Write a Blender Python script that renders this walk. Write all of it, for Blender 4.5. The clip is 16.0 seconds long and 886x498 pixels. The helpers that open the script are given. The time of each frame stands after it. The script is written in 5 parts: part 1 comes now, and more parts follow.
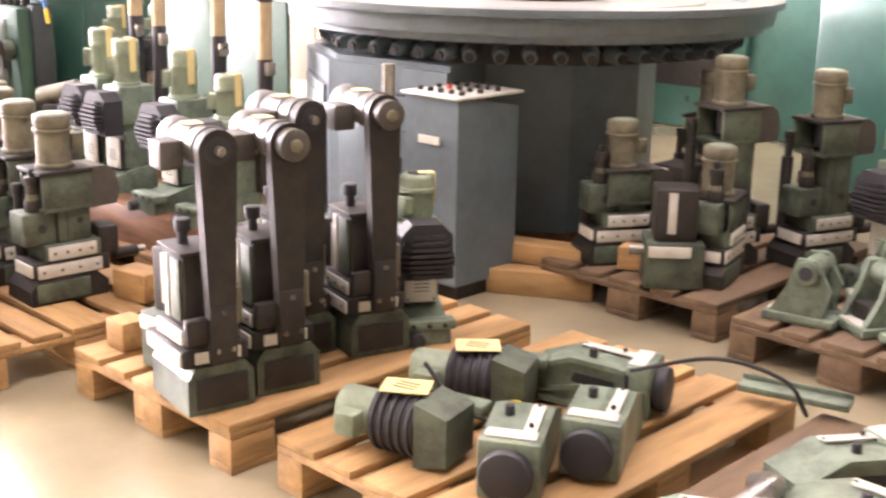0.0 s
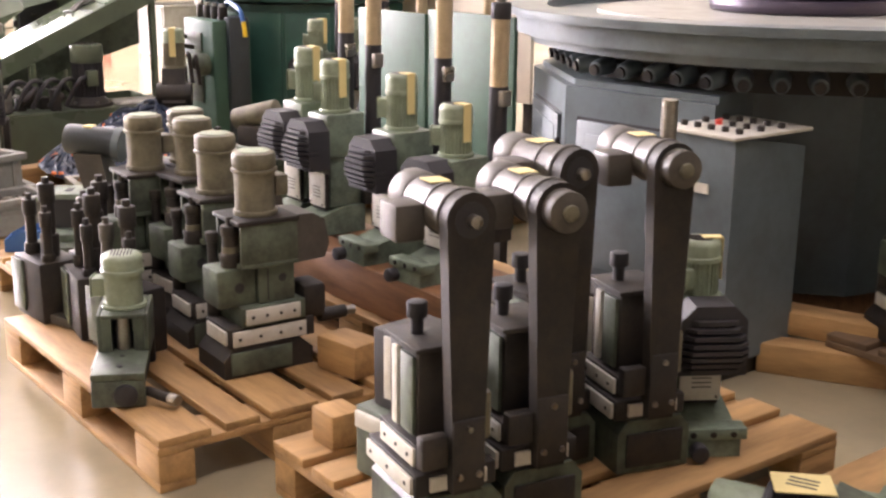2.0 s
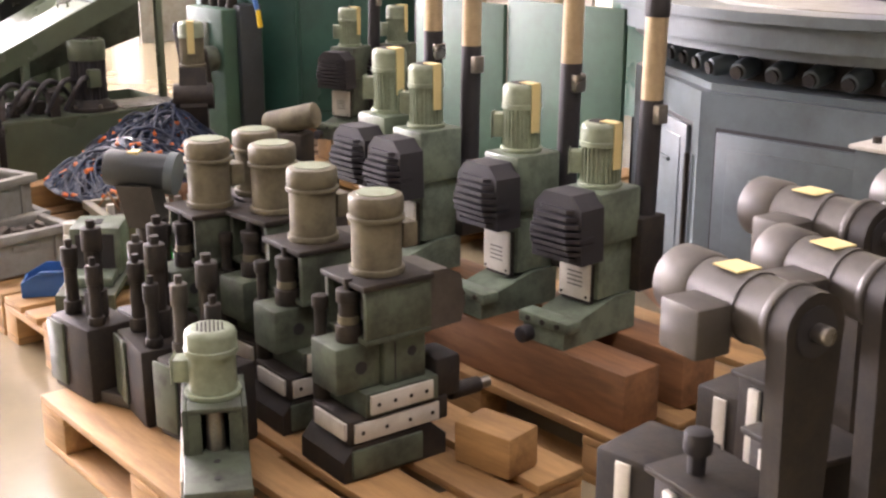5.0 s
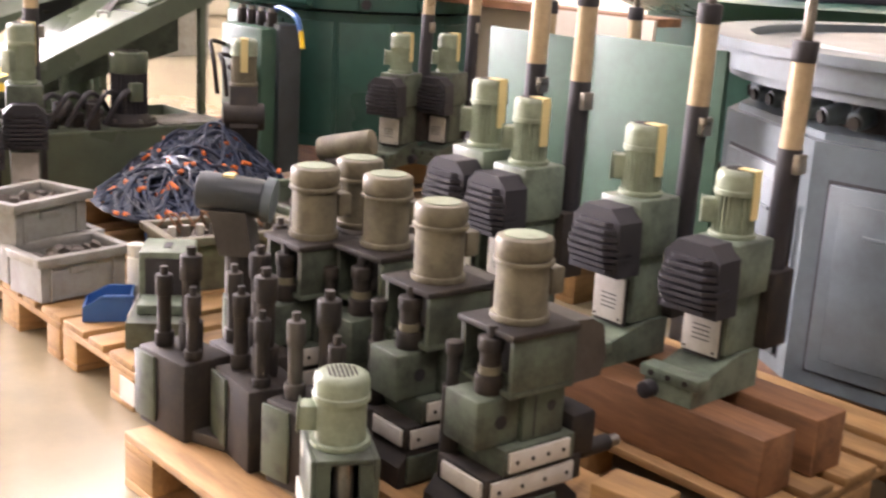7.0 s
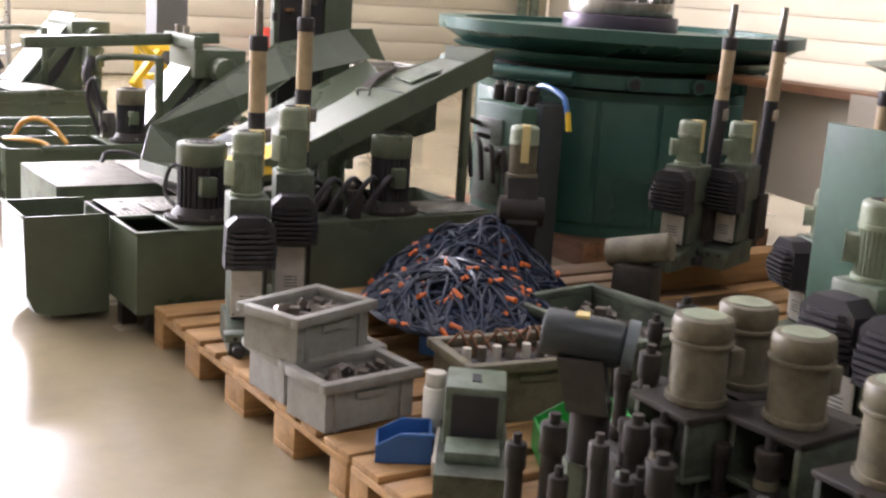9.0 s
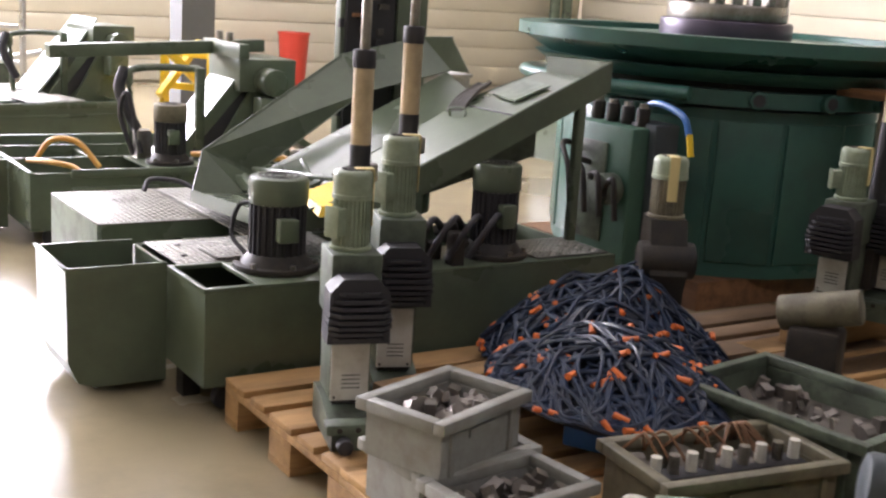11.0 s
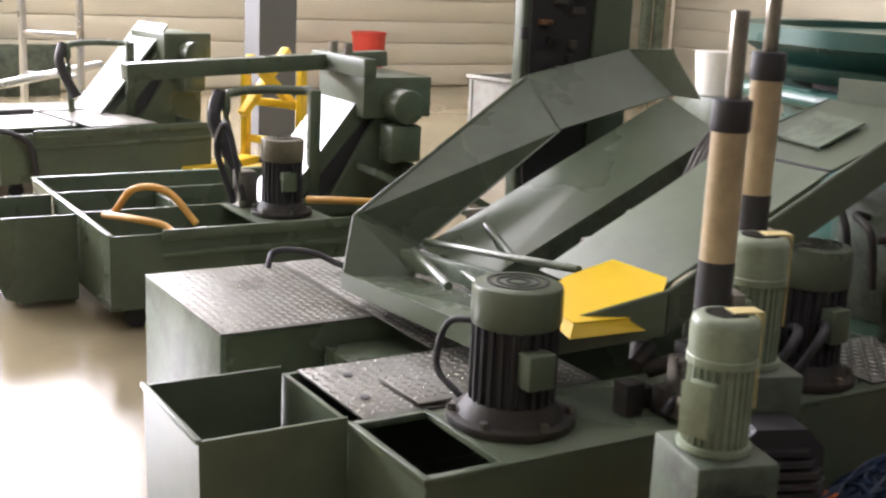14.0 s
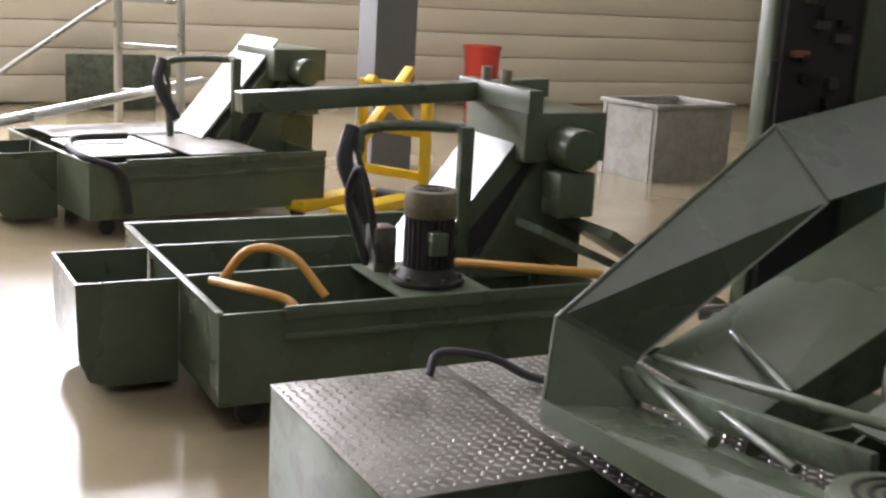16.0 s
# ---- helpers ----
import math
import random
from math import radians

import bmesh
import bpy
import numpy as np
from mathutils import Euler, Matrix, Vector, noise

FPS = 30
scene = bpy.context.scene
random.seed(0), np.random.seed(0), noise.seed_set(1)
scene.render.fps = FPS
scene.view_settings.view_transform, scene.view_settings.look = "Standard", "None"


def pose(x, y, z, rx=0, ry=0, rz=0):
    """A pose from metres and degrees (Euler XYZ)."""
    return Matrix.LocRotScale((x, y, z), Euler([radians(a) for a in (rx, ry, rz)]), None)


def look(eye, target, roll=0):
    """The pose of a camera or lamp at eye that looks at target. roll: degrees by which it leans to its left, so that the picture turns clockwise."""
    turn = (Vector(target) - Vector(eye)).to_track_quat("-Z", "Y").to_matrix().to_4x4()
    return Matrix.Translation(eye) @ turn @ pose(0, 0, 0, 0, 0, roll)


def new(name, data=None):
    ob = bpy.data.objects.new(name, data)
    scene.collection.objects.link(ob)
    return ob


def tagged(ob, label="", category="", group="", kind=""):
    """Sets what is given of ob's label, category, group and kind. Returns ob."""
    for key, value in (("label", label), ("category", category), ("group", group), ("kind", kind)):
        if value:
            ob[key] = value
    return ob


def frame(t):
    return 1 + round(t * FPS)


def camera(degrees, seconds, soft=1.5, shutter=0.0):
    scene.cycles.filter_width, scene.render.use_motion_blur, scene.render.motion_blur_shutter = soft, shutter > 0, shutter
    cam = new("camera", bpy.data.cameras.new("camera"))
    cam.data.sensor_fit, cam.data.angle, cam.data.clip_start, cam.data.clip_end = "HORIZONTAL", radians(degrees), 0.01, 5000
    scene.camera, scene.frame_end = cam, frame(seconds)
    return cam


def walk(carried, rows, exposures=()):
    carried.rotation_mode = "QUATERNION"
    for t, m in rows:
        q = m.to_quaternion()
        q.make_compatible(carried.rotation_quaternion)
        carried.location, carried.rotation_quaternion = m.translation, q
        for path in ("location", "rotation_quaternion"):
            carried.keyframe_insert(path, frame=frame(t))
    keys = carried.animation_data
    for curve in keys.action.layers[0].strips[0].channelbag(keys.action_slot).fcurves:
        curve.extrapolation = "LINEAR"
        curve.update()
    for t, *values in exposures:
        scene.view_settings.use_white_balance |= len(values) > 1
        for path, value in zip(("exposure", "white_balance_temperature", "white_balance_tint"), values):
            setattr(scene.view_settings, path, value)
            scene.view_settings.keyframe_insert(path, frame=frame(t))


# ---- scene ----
cam = camera(40.8, 16.0, soft=2.4, shutter=0.4)
PATH = [
    (0, (0.28, 1.091, 1.411), (0.03, 3.004, 0.881), 1.0),
    (0.5, (0.239, 1.257, 1.409), (-0.148, 3.146, 0.879), 0.0),
    (1, (0.138, 1.425, 1.413), (-0.333, 3.295, 0.883), -0.1),
    (1.5, (0.0, 1.608, 1.4), (-0.508, 3.469, 0.873), 0.4),
    (2, (-0.107, 1.796, 1.384), (-0.639, 3.652, 0.864), 0.5),
    (2.5, (-0.181, 1.952, 1.398), (-0.74, 3.798, 0.871), 0.2),
    (3, (-0.258, 2.099, 1.403), (-0.839, 3.937, 0.872), 0.0),
    (3.5, (-0.408, 2.237, 1.402), (-0.968, 4.079, 0.862), -0.1),
    (4, (-0.513, 2.354, 1.391), (-1.069, 4.196, 0.846), -0.4),
    (4.2, (-0.547, 2.381, 1.39), (-1.101, 4.223, 0.842), -0.8),
    (6.3, (-1.164, 2.37, 1.391), (-1.435, 4.27, 0.827), 3.2),
    (6.5, (-1.176, 2.383, 1.388), (-1.465, 4.284, 0.836), 3.4),
    (7, (-1.215, 2.465, 1.364), (-1.607, 4.358, 0.852), 3.3),
    (7.5, (-1.306, 2.555, 1.344), (-1.807, 4.434, 0.875), 3.4),
    (8, (-1.522, 2.66, 1.372), (-2.089, 4.524, 0.917), 3.9),
    (8.5, (-1.69, 2.794, 1.394), (-2.327, 4.637, 0.948), 3.7),
    (9, (-1.836, 2.909, 1.404), (-2.507, 4.741, 0.966), 3.7),
    (9.2, (-1.918, 2.979, 1.381), (-2.584, 4.816, 0.953), 3.8),
    (11.5, (-2.69, 3.691, 1.374), (-3.362, 5.522, 0.93), 3.6),
    (12, (-2.877, 3.864, 1.378), (-3.549, 5.692, 0.923), 3.4),
    (12.5, (-3.055, 4.039, 1.373), (-3.735, 5.863, 0.915), 3.2),
    (13, (-3.238, 4.232, 1.369), (-3.933, 6.05, 0.909), 2.9),
    (13.5, (-3.428, 4.437, 1.36), (-4.136, 6.251, 0.905), 2.9),
    (14, (-3.598, 4.631, 1.359), (-4.325, 6.439, 0.905), 2.6),
    (14.5, (-3.775, 4.814, 1.355), (-4.52, 6.614, 0.903), 2.6),
    (15, (-3.959, 4.981, 1.353), (-4.715, 6.777, 0.902), 2.8),
    (15.5, (-4.116, 5.203, 1.355), (-4.919, 6.978, 0.901), 2.6),
    (16, (-4.283, 5.398, 1.352), (-5.135, 7.151, 0.905), 3.2),
]
walk(cam, [(t, look(eye, target, roll)) for t, eye, target, roll in PATH],
     exposures=[(0, 2.1, 6500, 32), (1, 1.45, 6500, 30), (1.5, 1.25, 6500, 30), (3.5, 0.95, 6500, 30), (7, 1.2, 6500, 32), (8, 0.8, 6300, 30),
                (9, 0.2, 6100, 26), (12.5, 0.05, 6100, 24), (14.5, -0.4, 6150, 22), (16, -0.85, 6150, 22)])

# ---- world, sun, lights, exposure ----
world = bpy.data.worlds.new("world")
scene.world = world
world.use_nodes = True
wn = world.node_tree.nodes
sky = wn.new("ShaderNodeTexSky")
sky.sky_type, sky.sun_disc = "NISHITA", False
sky.sun_elevation, sky.sun_rotation = radians(35), radians(-60)
world.node_tree.links.new(sky.outputs[0], wn["Background"].inputs[0])
wn["Background"].inputs[1].default_value = 0.12

SPIN = Matrix.Rotation(math.atan2(-0.6, 0.8), 4, "Z")


def at(a, b, z=0.0, rz=0.0, rx=0.0, ry=0.0):
    """A pose on the hall's own axes: a along the aisle, b into the rows."""
    return SPIN @ pose(a, b, z, rx, ry, rz)


def area(name, m, w, h, watts, colour):
    d = bpy.data.lights.new(name, "AREA")
    d.shape, d.size, d.size_y, d.energy, d.color = "RECTANGLE", w, h, watts, colour
    ob = new(name, d)
    ob.matrix_world = m
    return ob


# daylight through the high window of the end wall, and through the roof lights
area("window_daylight", at(-17.7, 0.0, 3.4, 0, 0, -90), 2.6, 10.0, 1500, (0.95, 0.98, 1.0))
for k, watts in enumerate((300, 110, 110)):
    area("roof_light", at(-14.5 + 6.2 * k, 3.6, 5.75), 1.2, 9.0, watts, (1.0, 0.985, 0.96))

# ---- materials ----


def mat(name, col, rough=0.5, metal=0.0, scale=12.0, var=0.25, bump=0.05, dirt=None, dirt_amt=0.4, spec=0.5, coords="Object", stretch=(1, 1, 1), wear=None):
    m = bpy.data.materials.new(name)
    m.use_nodes = True
    nt = m.node_tree
    n, l = nt.nodes, nt.links
    p = n["Principled BSDF"]
    tc = n.new("ShaderNodeTexCoord")
    mp = n.new("ShaderNodeMapping")
    mp.inputs["Scale"].default_value = stretch
    l.new(tc.outputs[coords], mp.inputs[0])
    info = n.new("ShaderNodeObjectInfo")
    off = n.new("ShaderNodeVectorMath")
    off.operation = "MULTIPLY_ADD"
    off.inputs[1].default_value = (37, 19, 53)
    l.new(info.outputs["Random"], off.inputs[0])
    l.new(mp.outputs[0], off.inputs[2])
    big, fine = n.new("ShaderNodeTexNoise"), n.new("ShaderNodeTexNoise")
    big.inputs["Scale"].default_value, fine.inputs["Scale"].default_value = scale * 0.4, scale * 6
    big.inputs["Detail"].default_value, fine.inputs["Detail"].default_value = 5, 3
    for t in (big, fine):
        l.new(off.outputs[0], t.inputs["Vector"])
    add = n.new("ShaderNodeMath")
    add.operation = "MULTIPLY_ADD"
    add.inputs[1].default_value = 0.35
    l.new(fine.outputs[0], add.inputs[0])
    l.new(big.outputs[0], add.inputs[2])
    ramp = n.new("ShaderNodeMapRange")
    ramp.inputs[1].default_value, ramp.inputs[2].default_value = 0.4, 0.95
    ramp.inputs[3].default_value, ramp.inputs[4].default_value = 1 - var, 1 + var
    l.new(add.outputs[0], ramp.inputs[0])
    mul = n.new("ShaderNodeVectorMath")
    mul.operation = "SCALE"
    mul.inputs[0].default_value = col
    l.new(ramp.outputs[0], mul.inputs["Scale"])
    out = mul.outputs[0]
    if dirt:
        grime = n.new("ShaderNodeTexNoise")
        grime.inputs["Scale"].default_value, grime.inputs["Detail"].default_value = scale * 1.0, 9
        grime.inputs["Roughness"].default_value = 0.7
        l.new(off.outputs[0], grime.inputs["Vector"])
        mr = n.new("ShaderNodeMapRange")
        mr.inputs[1].default_value, mr.inputs[2].default_value = 0.43, 0.64
        mr.inputs[3].default_value, mr.inputs[4].default_value = 0, dirt_amt
        l.new(grime.outputs[0], mr.inputs[0])
        mix = n.new("ShaderNodeMix")
        mix.data_type = "RGBA"
        mix.inputs["B"].default_value = (*dirt, 1)
        l.new(mr.outputs[0], mix.inputs["Factor"])
        l.new(out, mix.inputs["A"])
        out = mix.outputs["Result"]
    l.new(out, p.inputs["Base Color"])
    rr = n.new("ShaderNodeMapRange")
    rr.inputs[1].default_value, rr.inputs[2].default_value = 0.3, 0.8
    rr.inputs[3].default_value, rr.inputs[4].default_value = max(0.04, rough - 0.12), min(1, rough + 0.12)
    l.new(big.outputs[0], rr.inputs[0])
    l.new(rr.outputs[0], p.inputs["Roughness"])
    p.inputs["Metallic"].default_value = metal
    p.inputs["Specular IOR Level"].default_value = spec
    if bump:
        bp = n.new("ShaderNodeBump")
        bp.inputs["Strength"].default_value, bp.inputs["Distance"].default_value = bump, 0.01
        l.new(add.outputs[0], bp.inputs["Height"])
        l.new(bp.outputs[0], p.inputs["Normal"])
    return m


GRIME = (0.02, 0.018, 0.015)
M_FLOOR = mat("floor_coating", (0.30, 0.25, 0.155), 0.2, 0, 1.2, 0.1, 0.015, (0.2, 0.165, 0.11), 0.5)
M_WALL = mat("cream_panel", (0.70, 0.65, 0.51), 0.5, 0, 3, 0.04, 0.02)
M_CEIL = mat("ceiling_sheet", (0.55, 0.55, 0.52), 0.7, 0, 2, 0.1, 0.02)
M_GREEN = mat("machine_green", (0.092, 0.115, 0.078), 0.52, 0, 10, 0.22, 0.08, GRIME, 0.75)
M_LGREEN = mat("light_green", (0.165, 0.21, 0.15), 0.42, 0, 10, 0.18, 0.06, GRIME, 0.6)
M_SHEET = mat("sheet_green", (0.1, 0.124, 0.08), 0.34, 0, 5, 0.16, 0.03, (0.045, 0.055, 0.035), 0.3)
M_PALE = mat("pale_motor_green", (0.25, 0.30, 0.205), 0.42, 0, 14, 0.15, 0.05, (0.09, 0.09, 0.05), 0.45)
M_OLIVE = mat("olive_motor", (0.165, 0.148, 0.095), 0.5, 0, 14, 0.22, 0.06, (0.05, 0.04, 0.025), 0.6)
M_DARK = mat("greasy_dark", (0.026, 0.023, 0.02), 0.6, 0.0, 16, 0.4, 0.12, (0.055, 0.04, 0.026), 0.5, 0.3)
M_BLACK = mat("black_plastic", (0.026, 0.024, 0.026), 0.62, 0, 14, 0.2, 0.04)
M_STEEL = mat("worn_steel", (0.32, 0.30, 0.27), 0.36, 0.9, 20, 0.2, 0.04, (0.1, 0.07, 0.04), 0.4)
M_ARM = mat("grey_arm", (0.075, 0.067, 0.056), 0.5, 0.1, 14, 0.25, 0.06, (0.04, 0.033, 0.026), 0.5)
M_TUBE = mat("beige_tube", (0.46, 0.36, 0.22), 0.38, 0.2, 14, 0.12, 0.03, (0.2, 0.14, 0.08), 0.35)
M_PLATE = mat("white_plate", (0.58, 0.56, 0.49), 0.45, 0, 14, 0.1, 0.02, (0.25, 0.2, 0.12), 0.3)
M_TAPE = mat("yellow_tape", (0.68, 0.56, 0.25), 0.55, 0, 20, 0.1, 0.04)
M_WOOD = mat("pallet_wood", (0.42, 0.245, 0.095), 0.65, 0, 9, 0.3, 0.2, (0.16, 0.08, 0.03), 0.55, stretch=(0.25, 1.6, 1.6))
M_WOODD = mat("aged_pallet_wood", (0.17, 0.105, 0.055), 0.7, 0, 9, 0.32, 0.2, (0.07, 0.045, 0.025), 0.6, stretch=(0.25, 1.6, 1.6))
M_BEAM = mat("brown_beam", (0.26, 0.125, 0.055), 0.6, 0, 9, 0.35, 0.2, (0.06, 0.03, 0.015), 0.6, stretch=(0.25, 1.6, 1.6))
M_GREY = mat("blue_grey_paint", (0.115, 0.145, 0.155), 0.42, 0, 5, 0.14, 0.03, (0.05, 0.055, 0.05), 0.4)
M_SCREEN = mat("screen_green", (0.042, 0.105, 0.066), 0.55, 0, 6, 0.15, 0.03, (0.03, 0.06, 0.04), 0.4)
M_WRAP = mat("film_wrap", (0.04, 0.05, 0.054), 0.4, 0, 12, 0.3, 0.2, (0.03, 0.035, 0.035), 0.4)
M_TEAL = mat("teal_paint", (0.036, 0.115, 0.088), 0.36, 0, 4, 0.14, 0.03, (0.03, 0.06, 0.05), 0.4)
M_MAUVE = mat("table_disc", (0.075, 0.06, 0.085), 0.4, 0.4, 8, 0.15, 0.03)
M_CHECK = mat("tread_plate", (0.17, 0.165, 0.145), 0.45, 0.5, 9, 0.25, 0.04, (0.06, 0.05, 0.035), 0.7)
M_BAR = mat("tread_bar", (0.5, 0.49, 0.44), 0.34, 0.7, 9, 0.25, 0.02, (0.14, 0.12, 0.09), 0.5)
M_KLT = mat("grey_crate", (0.30, 0.30, 0.27), 0.5, 0, 10, 0.1, 0.03, (0.14, 0.11, 0.08), 0.45)
M_BLUE = mat("blue_plastic", (0.03, 0.12, 0.34), 0.4, 0, 10, 0.12, 0.02)
M_GBIN = mat("green_plastic", (0.02, 0.30, 0.05), 0.4, 0, 10, 0.1, 0.02)
M_YEL = mat("yellow_plastic", (0.78, 0.52, 0.015), 0.4, 0, 10, 0.08, 0.02)
M_RED = mat("red_plastic", (0.6, 0.06, 0.035), 0.4, 0, 10, 0.08, 0.02)
M_WHITE = mat("white_plastic", (0.75, 0.74, 0.68), 0.4, 0, 10, 0.06, 0.02)
M_HOSE = mat("blue_hose", (0.006, 0.02, 0.055), 0.5, 0, 20, 0.3, 0.05, GRIME, 0.5)
M_ORANGE = mat("orange_fitting", (0.7, 0.16, 0.03), 0.45, 0, 20, 0.15, 0.02)
M_HOSEO = mat("orange_hose", (0.62, 0.33, 0.07), 0.45, 0, 20, 0.15, 0.02)
M_ALU = mat("aluminium", (0.62, 0.62, 0.6), 0.35, 0.8, 16, 0.08, 0.02)
M_COL = mat("grey_column", (0.16, 0.165, 0.17), 0.5, 0, 4, 0.1, 0.02)
M_CHIPS = mat("metal_parts", (0.16, 0.14, 0.12), 0.45, 0.6, 30, 0.4, 0.1)
M_BOARD = mat("pale_board", (0.52, 0.47, 0.38), 0.6, 0, 6, 0.06, 0.02)
M_INK = mat("dark_ink", (0.05, 0.05, 0.05), 0.6, 0, 20, 0.1, 0)

# ---- mesh helpers ----


def B():
    return bmesh.new()


def bx(bm, x0, x1, y0, y1, z0, z1, bev=0.0, m=None):
    g = bmesh.ops.create_cube(bm, size=1)
    v = g["verts"]
    bmesh.ops.scale(bm, vec=(abs(x1 - x0), abs(y1 - y0), abs(z1 - z0)), verts=v)
    bmesh.ops.translate(bm, vec=((x0 + x1) / 2, (y0 + y1) / 2, (z0 + z1) / 2), verts=v)
    if m:
        bmesh.ops.transform(bm, matrix=m, verts=v)
    if bev:
        bmesh.ops.bevel(bm, geom=list({e for q in v for e in q.link_edges}), offset=bev, segments=2, affect="EDGES", profile=0.5)
    return bm


def cyl(bm, p0, p1, r, r2=None, seg=20, bev=0.0):
    p0, p1 = Vector(p0), Vector(p1)
    d = p1 - p0
    g = bmesh.ops.create_cone(bm, cap_ends=True, segments=seg, radius1=r, radius2=r if r2 is None else r2, depth=d.length)
    v = g["verts"]
    m = Matrix.Translation((p0 + p1) / 2) @ d.to_track_quat("Z", "Y").to_matrix().to_4x4()
    bmesh.ops.transform(bm, matrix=m, verts=v)
    if bev:
        es = [e for e in {e for q in v for e in q.link_edges} if any(len(f.verts) > 4 for f in e.link_faces)]
        bmesh.ops.bevel(bm, geom=es, offset=bev, segments=2, affect="EDGES", profile=0.5)
    return bm


def prism(bm, pts, d0, d1, axis="y"):
    """A flat outline (list of 2D points) pulled from d0 to d1 along an axis."""
    def P(u, w, d):
        return {"y": (u, d, w), "x": (d, u, w), "z": (u, w, d)}[axis]
    lo = [bm.verts.new(P(u, w, d0)) for u, w in pts]
    hi = [bm.verts.new(P(u, w, d1)) for u, w in pts]
    fs = [bm.faces.new(lo), bm.faces.new(hi[::-1])]
    for i in range(len(pts)):
        j = (i + 1) % len(pts)
        fs.append(bm.faces.new((lo[j], lo[i], hi[i], hi[j])))
    bmesh.ops.recalc_face_normals(bm, faces=fs)
    return bm


def tube(bm, pts, r, seg=8, r_end=None):
    pts = [Vector(p) for p in pts]
    rings = []
    for i, p in enumerate(pts):
        d = (pts[min(i + 1, len(pts) - 1)] - pts[max(i - 1, 0)]).normalized()
        q = d.to_track_quat("Z", "Y")
        rings.append([bm.verts.new(p + q @ Vector((r * math.cos(2 * math.pi * k / seg), r * math.sin(2 * math.pi * k / seg), 0))) for k in range(seg)])
    for a, b in zip(rings, rings[1:]):
        for k in range(seg):
            bm.faces.new((a[k], a[(k + 1) % seg], b[(k + 1) % seg], b[k]))
    bm.faces.new(rings[0][::-1])
    bm.faces.new(rings[-1])
    return bm


def curve(keys, n=24):
    """Points along a smooth line through the keys."""
    k = [Vector(p) for p in keys]
    k = [2 * k[0] - k[1]] + k + [2 * k[-1] - k[-2]]
    out = []
    for i in range(1, len(k) - 2):
        for j in range(n // (len(k) - 3) + 1):
            t = j / (n // (len(k) - 3) + 1)
            a, b, c, d = k[i - 1:i + 3]
            out.append(0.5 * ((2 * b) + (c - a) * t + (2 * a - 5 * b + 4 * c - d) * t * t + (3 * b - a - 3 * c + d) * t ** 3))
    return out + [k[-2]]


def mesh_of(name, bm, material):
    me = bpy.data.meshes.new(name)
    bm.normal_update()
    for f in bm.faces:
        f.smooth = len(f.verts) == 4 and f.calc_area() < 0.02
    bm.to_mesh(me)
    bm.free()
    me.materials.append(material)
    me.set_sharp_from_angle(angle=radians(35))
    return me


def part(name, bm, material, parent, label="", m=None):
    ob = new(name, bm if isinstance(bm, bpy.types.Mesh) else mesh_of(name, bm, material))
    ob.parent = parent
    if m is not None:
        ob.matrix_basis = m
    return tagged(ob, label)


def thing(name, m, label, category, group="", kind=""):
    ob = new(name)
    ob.matrix_world = m
    return tagged(ob, label, category, group, kind)


def solid(name, bm, material, m, label="", category="", group="", kind=""):
    ob = new(name, mesh_of(name, bm, material))
    ob.matrix_world = m
    return tagged(ob, label, category, group, kind)


# ---- the hall ----
A0, A1, B0, B1, TOP = -18.1, 14.0, -12.0, 12.5, 6.0
solid("floor", bx(B(), A0 - 0.3, A1 + 0.3, B0 - 0.3, B1 + 0.3, -0.2, 0), M_FLOOR, at(0, 0), "glossy beige coated concrete floor", "floor", kind="structure")
solid("ceiling", bx(B(), A0 - 0.3, A1 + 0.3, B0 - 0.3, B1 + 0.3, TOP, TOP + 0.2), M_CEIL, at(0, 0), "pale sheet-metal hall ceiling", "ceiling", kind="structure")
wall_end = thing("wall_west", at(A0, 0), "cream wall of horizontal insulated panels", "wall", kind="structure")
W0, W1, WZ0, WZ1 = -5.0, 5.0, 2.02, 4.76
for b0, b1, z0, z1 in ((B0, W0, 0, TOP), (W0, W1, WZ1, TOP), (W0, W1, 0, WZ0), (W1, B1, 0, TOP)):
    part("core", bx(B(), -0.25, -0.05, b0, b1, z0, z1), M_WALL, wall_end)
for r in range(24):
    z0 = 0.02 + 0.25 * r
    for b0, b1 in ((B0, W0), (W1, B1)) if WZ0 - 0.2 < z0 < WZ1 else ((B0, B1),):
        part("panel", bx(B(), -0.05, 0.0, b0, b1, z0, z0 + 0.242, 0.006), M_WALL, wall_end)
wall_n = thing("wall_north", at(0, B1), "cream wall of horizontal insulated panels", "wall", kind="structure")
part("core", bx(B(), A0, A1, 0.05, 0.25, 0, TOP), M_WALL, wall_n)
for r in range(24):
    part("panel", bx(B(), A0 + 0.06, A1, 0, 0.05, 0.02 + 0.25 * r, 0.262 + 0.25 * r, 0.006), M_WALL, wall_n)
solid("wall_south", bx(B(), A0, A1, -0.2, 0, 0, TOP), M_WALL, at(0, B0), "plain cream hall wall", "wall", kind="structure")
solid("wall_east", bx(B(), 0, 0.2, B0, B1, 0, TOP), M_WALL, at(A1, 0), "plain cream hall wall", "wall", kind="structure")

